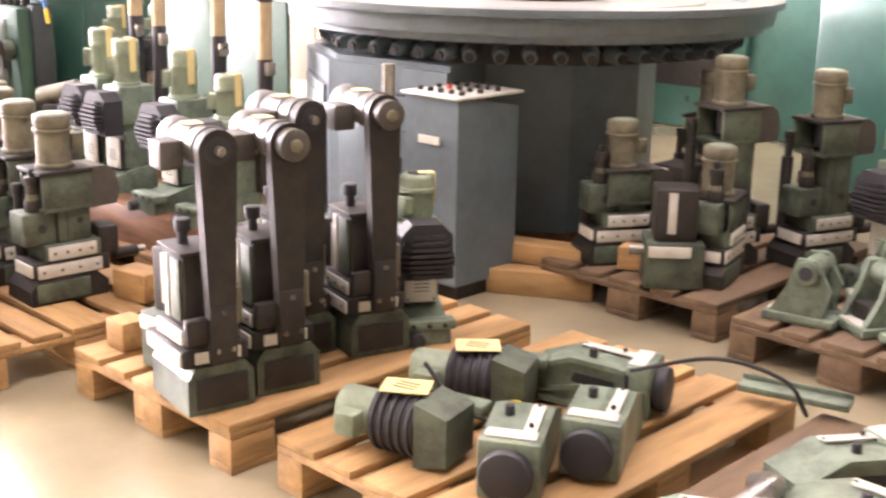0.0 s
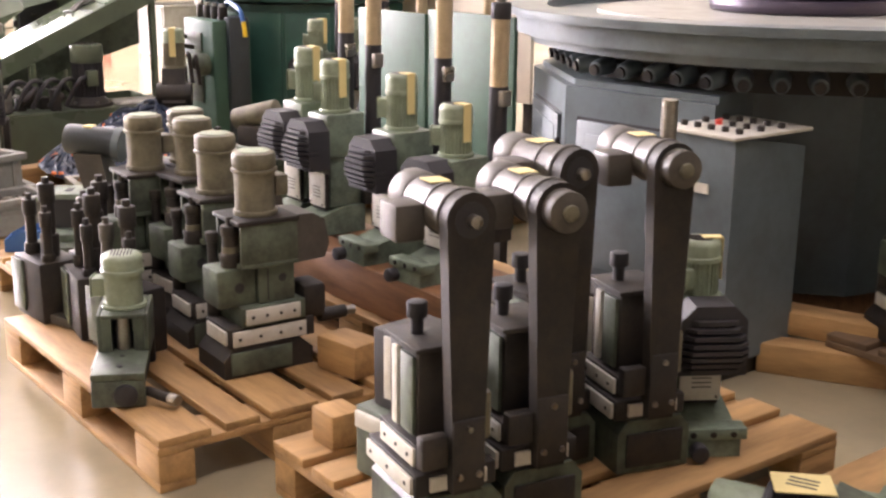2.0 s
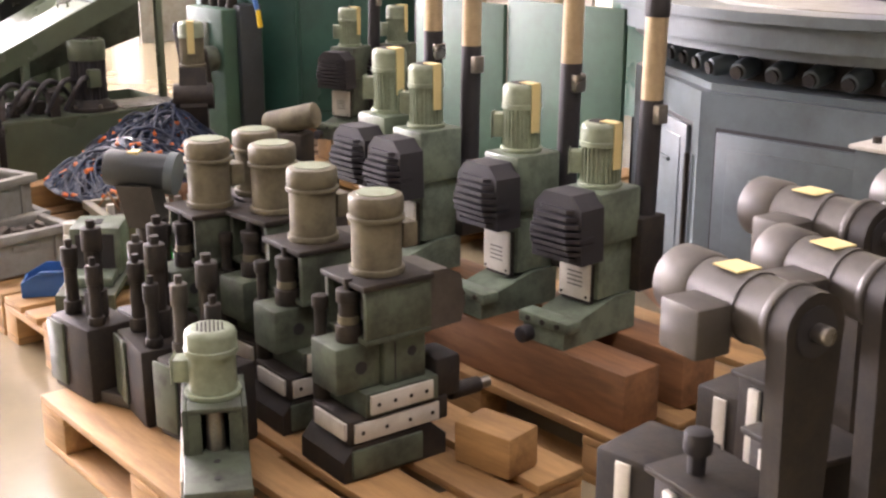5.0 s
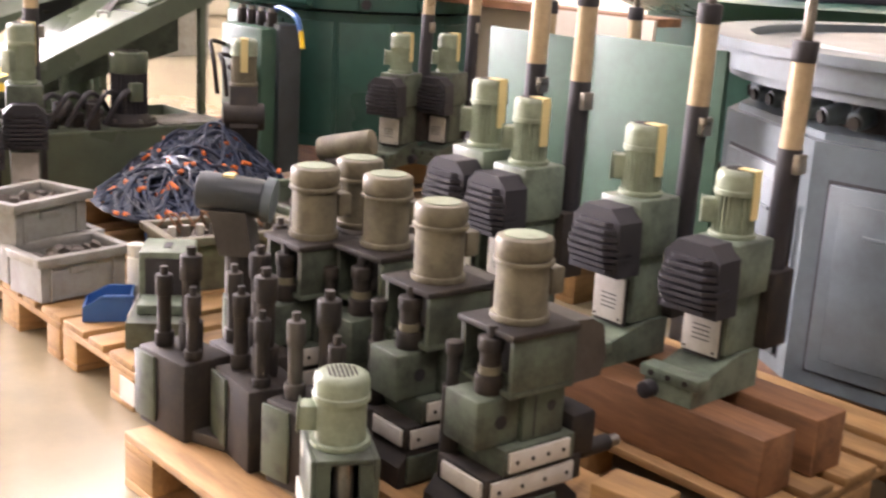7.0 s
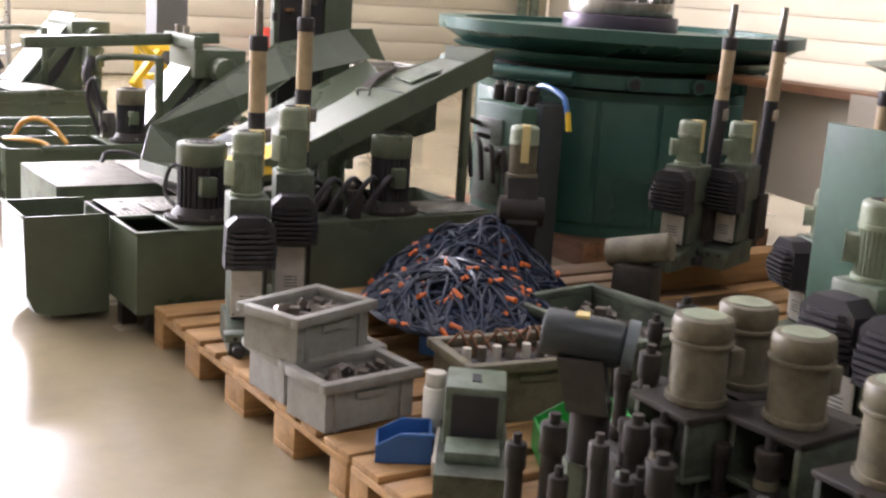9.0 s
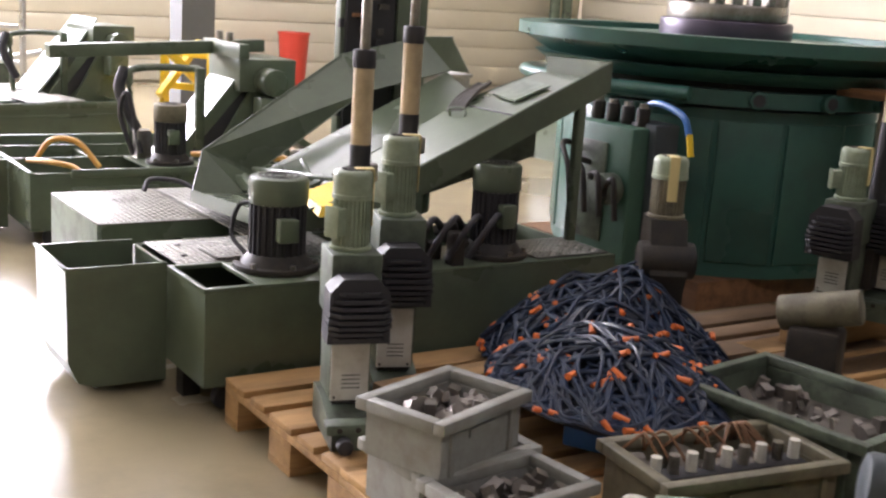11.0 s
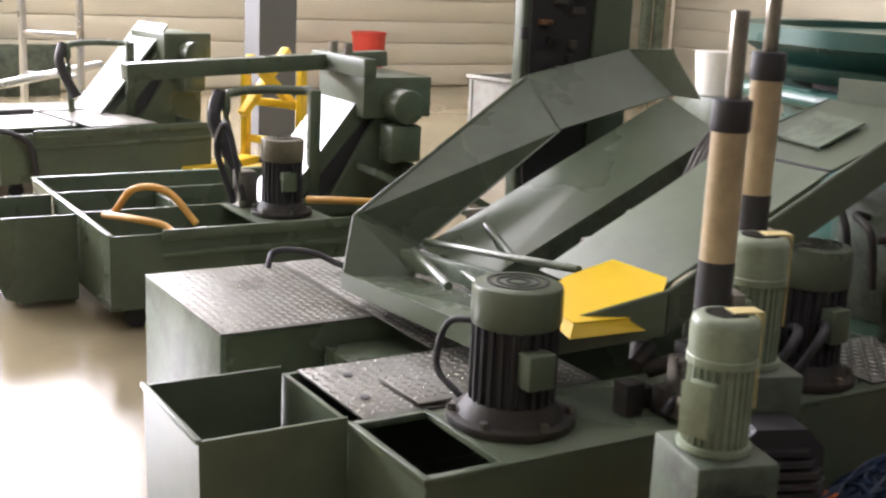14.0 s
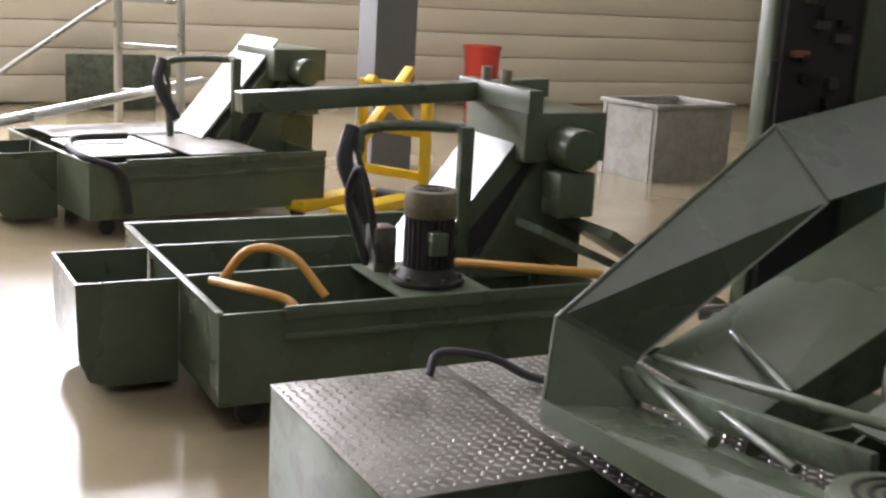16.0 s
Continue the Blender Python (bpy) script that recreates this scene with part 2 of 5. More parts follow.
win = thing("window_1", at(A0, 0), "wide high window with aluminium bars", "window", kind="structure")
for k in range(6):
    part("mullion", bx(B(), -0.14, -0.08, W0 + 0.02 + 1.98 * k, W0 + 0.08 + 1.98 * k, WZ0, WZ1), M_ALU, win)
for z in (WZ0, (WZ0 + WZ1) / 2, WZ1 - 0.07):
    part("rail", bx(B(), -0.13, -0.09, W0, W1, z, z + 0.07), M_ALU, win)
glow = bpy.data.materials.new("daylight")
glow.use_nodes = True
glow.node_tree.nodes["Principled BSDF"].inputs["Emission Color"].default_value = (1.0, 0.98, 0.95, 1)
glow.node_tree.nodes["Principled BSDF"].inputs["Emission Strength"].default_value = 22.0
solid("backdrop", bx(B(), -0.7, -0.65, -7, 7, 1.0, 6), glow, at(A0, 0), "bright overcast daylight outside the window", "sky", kind="structure")

# ---- pallets ----
PAL = {}


def pallet(m, wood, label, stack=1):
    """A Euro pallet, 1.2 m along x and 0.8 m along y, corner at the origin."""
    ob = thing("pallet", m, label, "pallet", "pallets on the floor")
    if wood.name not in PAL:
        PAL[wood.name] = (
            {w: mesh_of("board", bx(B(), 0, 1.2, 0, w, 0, 0.022, 0.003), wood) for w in (0.145, 0.1)},
            mesh_of("board", bx(B(), 0, 0.145, 0, 0.8, 0, 0.022, 0.003), wood),
            {w: mesh_of("block", bx(B(), 0, 0.145, 0, w, 0, 0.078, 0.004), wood) for w in (0.145, 0.1)})
    boards, cross, blocks = PAL[wood.name]
    y = 0
    for w in (0.145, 0.1, 0.145, 0.1, 0.145):
        part("board", boards[w], None, ob, m=pose(random.uniform(-.004, .004), y, 0.122, 0, 0, random.uniform(-.3, .3)))
        y += w + 0.04125
    for x in (0, 0.5275, 1.055):
        part("board", cross, None, ob, m=pose(x, 0, 0.1))
        for y, w in ((0, 0.1), (0.3275, 0.145), (0.7, 0.1)):
            part("block", blocks[w], None, ob, m=pose(x, y, 0.022))
    for y, w in ((0, 0.1), (0.3275, 0.145), (0.7, 0.1)):
        part("board", boards[w], None, ob, m=pose(0, y, 0))
    return ob


NEWP, OLDP = "orange-brown wooden euro pallet with worn boards", "greyed dark wooden euro pallet under machine parts"
B_FRONT = 2.68
for a in (-6.62, -5.86, -5.04):   # short side to the aisle
    pallet(at(a, B_FRONT, 0, 90), M_WOOD, NEWP)
pallet(at(-4.97, 2.46), M_WOOD, NEWP)
pallet(at(-2.81, 2.70, 0, 90), M_WOOD, NEWP)
pallet(at(-1.88, 2.75, 0, 90), M_WOOD, NEWP)
pallet(at(-0.99, 2.72, 0, 90), M_WOODD, OLDP)
pallet(at(-2.50, 4.53, 0, 90), M_WOODD, OLDP)
pallet(at(-1.60, 4.45, 0, 90), M_WOODD, OLDP)
pallet(at(-4.98, 3.42), M_WOOD, NEWP)
pallet(at(-6.30, 4.55, 0, 90), M_WOOD, NEWP)
pallet(at(-5.42, 4.55, 0, 90), M_WOOD, NEWP)
P = 0.146
stk = solid("sticker", bx(B(), 0, 0.003, 0, 0.09, 0, 0.07), M_PLATE, at(-5.435, B_FRONT - 0.0035, 0.025, -90) @ pose(0, 0, 0), "white paper label on a pallet block", "label")


def timber(m, l, w, h, material, label):
    return solid("timber_beam", bx(B(), 0, l, 0, w, 0, h, 0.006), material, m, label, "timber", "timbers under the machines")


timber(at(-5.0, 3.46, P), 1.17, 0.13, 0.15, M_BEAM, "dark brown squared timber carrying drilling units on a pallet")
timber(at(-5.0, 3.68, P), 1.17, 0.13, 0.148, M_BEAM, "dark brown squared timber behind another on a pallet")
timber(at(-6.92, 4.72, P, 90), 0.85, 0.12, 0.13, M_WOOD, "fresh orange squared timber on a pallet")
timber(at(-6.0, 4.70, P, 60), 0.7, 0.12, 0.12, M_WOOD, "fresh orange squared timber on a pallet")
timber(at(-6.86, 2.95, P, 97), 0.46, 0.1, 0.1, M_WOOD, "short orange timber block beside drilling units")
timber(at(-3.45, 4.38, 0, 30), 0.42, 0.1, 0.1, M_WOOD, "orange timber lying on the floor by the cabinet")
timber(at(-3.5, 4.5, 0.1, 20), 0.4, 0.12, 0.08, M_WOOD, "orange timber lying on another by the cabinet")
timber(at(-3.98, 3.05, P, 10), 0.16, 0.11, 0.1, M_WOOD, "small wooden block on a pallet")
timber(at(-3.56, 2.78, P, 0), 0.1, 0.09, 0.09, M_WOOD, "small wooden block at a pallet's edge")
timber(at(-3.0, 4.62, P, 20), 0.18, 0.1, 0.09, M_WOOD, "small wooden block at a pallet's edge")

# ---- motors and units ----


def finned(x, y, z0, z1, r0, r1, n):
    """A cylinder whose wall is folded into n cooling fins."""
    out = []
    for k in range(n):
        for f, r in ((0.0, r0), (0.32, r0), (0.42, r1), (0.78, r1), (0.88, r0)):
            a = 2 * math.pi * (k + f) / n
            out.append((x + r * math.cos(a), y + r * math.sin(a)))
    return prism(B(), out, z0, z1, "z")


def motor(parent, x, y, z, r, h, body, cap_mat, tape=True, fins=True, box_dir=(-1, 0), cowl=0.34):
    """A standing electric motor: flange, finned body, fan cowl, terminal box."""
    part("flange", cyl(B(), (x, y, z), (x, y, z + 0.012), r * 1.12, seg=24, bev=0.002), body, parent)
    z1 = z + h * (1 - cowl)
    part("motor", finned(x, y, z + 0.012, z1, r * 0.9, r, 26) if fins else cyl(B(), (x, y, z + 0.012), (x, y, z1), r * 0.95, seg=28), body, parent)
    prof = [(1.0, -0.004), (1.07, -0.004), (1.07, 0.008), (1.03, 0.01), (1.03, h * cowl - r * 0.3), (0.98, h * cowl - r * 0.13), (0.86, h * cowl - r * 0.03), (0.7, h * cowl)]
    c = B()
    rings = [[c.verts.new((x + r * q * math.cos(2 * math.pi * k / 28), y + r * q * math.sin(2 * math.pi * k / 28), z1 + dz)) for k in range(28)] for q, dz in prof]
    for lo, hi in zip(rings, rings[1:]):
        for k in range(28):
            c.faces.new((lo[k], lo[(k + 1) % 28], hi[(k + 1) % 28], hi[k]))
    c.faces.new(rings[-1])
    c.faces.new(rings[0][::-1])
    cowl_ob = part("fan_cowl", c, cap_mat, parent)
    for k in range(-3, 4):
        w = math.sqrt(max(0.0, 1 - (k / 4) ** 2)) * r * 0.62
        part("grille_bar", bx(B(), x - w, x + w, y + k * r * 0.16 - 0.002, y + k * r * 0.16 + 0.002, z + h - 0.0005, z + h + 0.0018), M_DARK, cowl_ob)
    dx, dy = box_dir
    q = Matrix.Translation((x, y, 0)) @ Matrix.Rotation(math.atan2(dy, dx), 4, "Z")
    tb = part("terminal_box", bx(B(), r * 0.8, r * 1.5, -r * 0.45, r * 0.45, z + h * 0.2, z + h * 0.55, 0.006, q), body, parent)
    part("lid", bx(B(), r * 1.5, r * 1.56, -r * 0.48, r * 0.48, z + h * 0.18, z + h * 0.57, 0.002, q), body, tb)
    part("gland", cyl(B(), q @ Vector((r * 1.1, -r * 0.45, z + h * 0.36)), q @ Vector((r * 1.1, -r * 0.72, z + h * 0.36)), r * 0.16, seg=10), M_STEEL, tb)
    if tape:
        t = bx(B(), x + r * 0.1, x + r * 1.05, y - r * 0.3, y + r * 0.3, z + h + 0.001, z + h + 0.004)
        bx(t, x + r * 1.04, x + r * 1.08, y - r * 0.3, y + r * 0.28, z + h * 0.3, z + h + 0.003)
        part("tape", t, M_TAPE, parent, "yellowed strip of adhesive tape over the cowl")


def bellows(parent, x, y, z, w, d, h):
    """The ribbed black guard: a bulging hood carrying stepped ribs at the front."""
    bm = prism(B(), [(-w / 2, 0), (w / 2, 0), (w / 2 * 0.95, h * 0.8), (w / 2 * 0.55, h), (-w / 2 * 0.55, h), (-w / 2 * 0.95, h * 0.8)], y - d * 0.85, y)
    bmesh.ops.translate(bm, vec=(x, 0, z), verts=bm.verts)
    g = part("bellows", bm, M_BLACK, parent, "ribbed black rubber guard")
    for k in range(8):
        f = k / 7
        s = w * (0.36 + 0.15 * math.sin(math.pi * min(1, 0.25 + f * 0.75)))
        y0 = y - d * (1.0 + 0.2 * math.sin(math.pi * f))
        zz = z + h * (0.05 + 0.1 * k)
        c = s * 0.3
        part("rib", prism(B(), [(x - s + c, y0), (x + s - c, y0), (x + s, y0 + c), (x + s, y - d * 0.4), (x - s, y - d * 0.4), (x - s, y0 + c)], zz, zz + h * 0.058, "z"), M_BLACK, g)


def drill_unit(m, label, top=0.6, cylinder=True, lean=0.0, paint=M_LGREEN, tube_h=0.55):
    """A drilling unit on a green foot: base, white plate, slide, guard, motor, feed cylinder. Front is -y."""
    ob = thing("drilling_unit", m, label, "machine unit", "drilling units")
    s = top / 0.6
    base = prism(B(), [(-0.17, 0), (0.11, 0), (0.11, 0.10), (0.02, 0.10), (-0.17, 0.05)], -0.07, 0.07, "x")
    part("foot", base, paint, ob)
    part("rail", bx(B(), -0.085, 0.085, -0.175, -0.12, 0.045, 0.075, 0.004), paint, ob)
    for k in (-0.05, 0, 0.05):
        part("bolt", cyl(B(), (k, -0.178, 0.06), (k, -0.174, 0.06), 0.008, seg=8), M_DARK, ob)
    part("knob", cyl(B(), (-0.04, -0.18, 0.025), (-0.04, -0.215, 0.025), 0.022, seg=14, bev=0.004), M_BLACK, ob)
    part("slide", bx(B(), -0.055, 0.06, -0.03, 0.1, 0.10, 0.27 * s, 0.005), paint, ob)
    part("plate", bx(B(), -0.055, 0.05, -0.055, -0.048, 0.10, 0.215 * s, 0.002), M_PLATE, ob, "off-white engraved plate with faint lettering")
    part("bracket", bx(B(), -0.05, 0.045, -0.048, -0.03, 0.09, 0.21 * s), M_DARK, ob)
    for sx in (-0.045, 0.04):
        part("screw", cyl(B(), (sx, -0.058, 0.11), (sx, -0.054, 0.11), 0.004, seg=6), M_DARK, ob)
    w = B()
    for k in range(4):
        bx(w, -0.025, 0.025, -0.0565, -0.0555, 0.135 + 0.012 * k, 0.138 + 0.012 * k)
    part("lettering", w, M_INK, ob)
    part("body", bx(B(), -0.065, 0.075, -0.05, 0.11, 0.27 * s, 0.42 * s, 0.008), paint, ob)
    bellows(ob, 0.0, -0.045, 0.235 * s, 0.17, 0.1, 0.175)
    motor(ob, 0.0, 0.03, 0.42 * s, 0.052, top - 0.42 * s, M_PALE if paint is not M_DARK else M_DARK, M_PALE, box_dir=(-0.8, -0.6))
    if cylinder:
        x, y = 0.045, 0.16
        t0 = Vector((x, y, 0.12))
        up = Vector((math.sin(lean), 0, math.cos(lean)))
        H = top + tube_h - 0.39
        part("sleeve", cyl(B(), t0, t0 + up * (H - 0.24), 0.030, seg=16), M_BLACK, ob)
        part("feed_cylinder", cyl(B(), t0 + up * (H - 0.24), t0 + up * (H - 0.02), 0.029, seg=18), M_TUBE, ob, "beige anodised cylinder tube")
        part("collar", cyl(B(), t0 + up * (H - 0.03), t0 + up * (H + 0.022), 0.032, seg=18, bev=0.004), M_BLACK, ob)
        part("rod", cyl(B(), t0 + up * (H + 0.02), t0 + up * (H + 0.16), 0.014, seg=14, bev=0.003), M_STEEL, ob)
        part("mount", bx(B(), -0.02, 0.09, 0.1, 0.2, 0.1, 0.3, 0.006), M_DARK, ob)
        part("valve", bx(B(), 0.07, 0.095, 0.14, 0.18, H * 0.75, H * 0.75 + 0.05, 0.004), M_STEEL, ob)
    return ob


U = "pale green drilling unit with black ribbed guard and taped motor"
BEAMZ = P + 0.151
for a, h in ((-5.02, 0.66), (-4.84, 0.63), (-4.42, 0.62), (-4.12, 0.555)):
    drill_unit(at(a, 3.63, BEAMZ, random.uniform(-3, 3)), U, h, True, 0.02, M_LGREEN, 0.56)
UD = "green drilling unit with telescopic feed cylinder on a pallet"
drill_unit(at(-6.90, 2.82, P, 74), UD, 0.725, True, 0.0, M_GREEN, 0.56)
drill_unit(at(-7.10, 3.08, P, 70), UD, 0.785, True, 0.0, M_GREEN, 0.56)
for a, b in ((-6.88, 4.80), (-6.84, 5.06)):
    drill_unit(at(a, b, P + 0.131, 20), UD, 0.62, True, 0.03, M_GREEN, 0.6)
drill_unit(at(-6.1, 4.75, P + 0.001, -20), UD, 0.6, True, 0.03, M_LGREEN, 0.62)
drill_unit(at(-5.75, 4.9, P + 0.001, -20), UD, 0.62, True, 0.0, M_GREEN, 0.6)

# units with olive motors on the second pallet


def press_unit(m, label, top, paint=M_GREEN):
    """A column unit: two crossed slides, a column, an open bracket, a hood and a bare motor on top."""
    ob = thing("press_unit", m, label, "machine unit", "olive motor units")
    part("base", prism(B(), [(-0.15, 0), (0.13, 0), (0.13, 0.05), (0.09, 0.085), (-0.12, 0.085), (-0.15, 0.05)], -0.1, 0.085, "x"), M_DARK, ob)
    part("cheek", bx(B(), 0.085, 0.093, -0.13, 0.06, 0.008, 0.075, 0.003), paint, ob)
    part("lower_slide", bx(B(), -0.085, 0.08, -0.13, 0.14, 0.085, 0.142, 0.004), M_DARK, ob)
    part("upper_slide", bx(B(), -0.07, 0.085, -0.09, 0.11, 0.142, 0.2, 0.004), paint, ob)
    for y0, y1, z, x in ((-0.12, 0.11, 0.09, 0.08), (-0.08, 0.09, 0.15, 0.085)):
        g = part("guide", bx(B(), x, x + 0.008, y0, y1, z, z + 0.045, 0.002), M_PLATE, ob, "bare metal guide strip with screws")
        for k in range(4):
            yy = y0 + 0.02 + k * (y1 - y0 - 0.04) / 3
            part("screw", cyl(B(), (x + 0.0075, yy, z + 0.022), (x + 0.0095, yy, z + 0.022), 0.005, seg=8), M_DARK, g)
    part("guide", bx(B(), -0.06, 0.07, -0.139, -0.13, 0.095, 0.135, 0.002), M_PLATE, ob)
    part("gear_case", bx(B(), -0.03, 0.075, 0.11, 0.185, 0.13, 0.235, 0.014), M_DARK, ob)
    part("crank", cyl(B(), (0.03, 0.18, 0.12), (0.03, 0.27, 0.12), 0.02, seg=14, bev=0.003), M_DARK, ob)
    part("crank_tip", cyl(B(), (0.03, 0.27, 0.12), (0.03, 0.3, 0.12), 0.014, seg=12), M_STEEL, ob)
    part("column", bx(B(), -0.05, 0.07, -0.03, 0.085, 0.2, top - 0.32, 0.006), paint, ob)
    part("bore", cyl(B(), (0.069, 0.045, 0.27), (0.0715, 0.045, 0.27), 0.012, seg=12), M_BLACK, ob)
    part("seam", bx(B(), 0.0695, 0.0715, -0.002, 0.001, 0.21, top - 0.33), M_BLACK, ob)
    # saddle with a tool spindle at the front of the column
    part("saddle", bx(B(), -0.05, 0.06, -0.15, -0.032, 0.2, 0.31, 0.008), paint, ob)
    part("bore", cyl(B(), (0.059, -0.085, 0.255), (0.062, -0.085, 0.255), 0.015, seg=14), M_BLACK, ob)
    s = cyl(B(), (0.02, -0.09, 0.31), (0.02, -0.09, 0.35), 0.03, seg=18, bev=0.003)
    cyl(s, (0.02, -0.09, 0.35), (0.02, -0.09, 0.4), 0.022, seg=16)
    cyl(s, (0.02, -0.09, 0.4), (0.02, -0.09, 0.43), 0.027, seg=16, bev=0.003)
    cyl(s, (0.02, -0.09, 0.43), (0.02, -0.09, 0.455), 0.011, seg=12)
    part("spindle", s, M_DARK, ob)
    part("collar", cyl(B(), (0.02, -0.09, 0.352), (0.02, -0.09, 0.37), 0.0245, seg=16), M_OLIVE, ob)
    for x, y, t in ((-0.085, -0.1, top - 0.24), (-0.075, -0.02, top - 0.3)):
        s = cyl(B(), (x, y, 0.14), (x, y, t - 0.1), 0.022, seg=14)
        cyl(s, (x, y, t - 0.1), (x, y, t - 0.03), 0.014, seg=12)
        cyl(s, (x, y, t - 0.03), (x, y, t), 0.019, seg=12, bev=0.003)
        part("spindle", s, M_DARK, ob)
    # bracket open to the front, carrying the motor
    z0, z1 = top - 0.32, top - 0.18
    part("bracket_floor", bx(B(), -0.085, 0.085, -0.085, 0.09, z0, z0 + 0.014, 0.003), paint, ob)
    part("bracket_top", bx(B(), -0.09, 0.09, -0.095, 0.095, z1 - 0.014, z1, 0.003), M_DARK, ob)
    part("bracket_cheek", bx(B(), 0.071, 0.085, -0.085, 0.09, z0 + 0.014, z1 - 0.014, 0.002), paint, ob)
    part("bracket_cheek", bx(B(), -0.085, -0.071, -0.085, 0.09, z0 + 0.014, z1 - 0.014, 0.002), paint, ob)
    part("bracket_back", bx(B(), -0.071, 0.071, 0.07, 0.085, z0 + 0.014, z1 - 0.014), M_BLACK, ob)
    part("pulley", cyl(B(), (0, 0, z0 + 0.03), (0, 0, z1 - 0.03), 0.04, seg=20), M_BLACK, ob)
    part("hood", prism(B(), [(0.09, z0 - 0.005), (0.185, z0), (0.2, z0 + 0.04), (0.185, z1 - 0.025), (0.15, z1 - 0.005), (0.09, z1 - 0.002)], -0.065, 0.068, "x"), M_ARM, ob, "rounded grey belt hood")
    mo = part("motor", cyl(B(), (0, 0, top - 0.18), (0, 0, top - 0.045), 0.057, seg=28), M_OLIVE, ob, "olive painted motor with scuffed cap")
    part("fan_cowl", cyl(B(), (0, 0, top - 0.05), (0, 0, top), 0.062, seg=28, bev=0.012), M_OLIVE, mo)
    part("band", cyl(B(), (0, 0, top - 0.058), (0, 0, top - 0.048), 0.065, seg=28, bev=0.002), M_OLIVE, mo)
    part("flange", cyl(B(), (0, 0, top - 0.18), (0, 0, top - 0.165), 0.063, seg=28, bev=0.002), M_OLIVE, mo)
    part("cap", cyl(B(), (0, 0, top), (0, 0, top + 0.002), 0.045, seg=24), M_PALE, ob)
    part("terminal_box", bx(B(), -0.03, 0.035, 0.05, 0.09, top - 0.13, top - 0.07, 0.006), M_OLIVE, ob)
    return ob


PU = "greasy dark green press unit with olive motor on a pallet"
for a, b, t in ((-4.90, 3.10, 0.64), (-4.86, 2.93, 0.64), (-4.68, 3.02, 0.645), (-4.42, 2.97, 0.635), (-4.12, 2.94, 0.63)):
    press_unit(at(a, b, P, random.uniform(-4, 4)), PU, t)


def spindle_cluster(m, label):
    ob = thing("spindle_block", m, label, "machine part", "spindle blocks")
    part("block", bx(B(), -0.1, 0.1, -0.07, 0.07, 0, 0.2, 0.008), M_DARK, ob)
    part("cheek", bx(B(), -0.105, -0.02, -0.078, -0.07, 0.02, 0.19, 0.003), M_GREEN, ob)
    for x, y, r, h in ((-0.06, -0.02, 0.024, 0.38), (0.01, 0.01, 0.03, 0.44), (0.07, -0.025, 0.022, 0.36)):
        s = cyl(B(), (x, y, 0.2), (x, y, h * 0.62), r, seg=16, bev=0.003)
        cyl(s, (x, y, h * 0.62), (x, y, h * 0.86), r * 0.72, seg=14)
        cyl(s, (x, y, h * 0.86), (x, y, h), r * 0.9, seg=14, bev=0.003)
        cyl(s, (x, y, h), (x, y, h + 0.02), r * 0.4, seg=10)
        part("spindle", s, random.choice((M_DARK, M_ARM, M_DARK)), ob)
    return ob


for a, b, r in ((-4.92, 2.60, 5), (-4.68, 2.66, -8), (-4.46, 2.68, 10), (-4.85, 2.75, 0)):
    spindle_cluster(at(a, b, P, r), "oily dark block with upright tool spindles on a pallet")


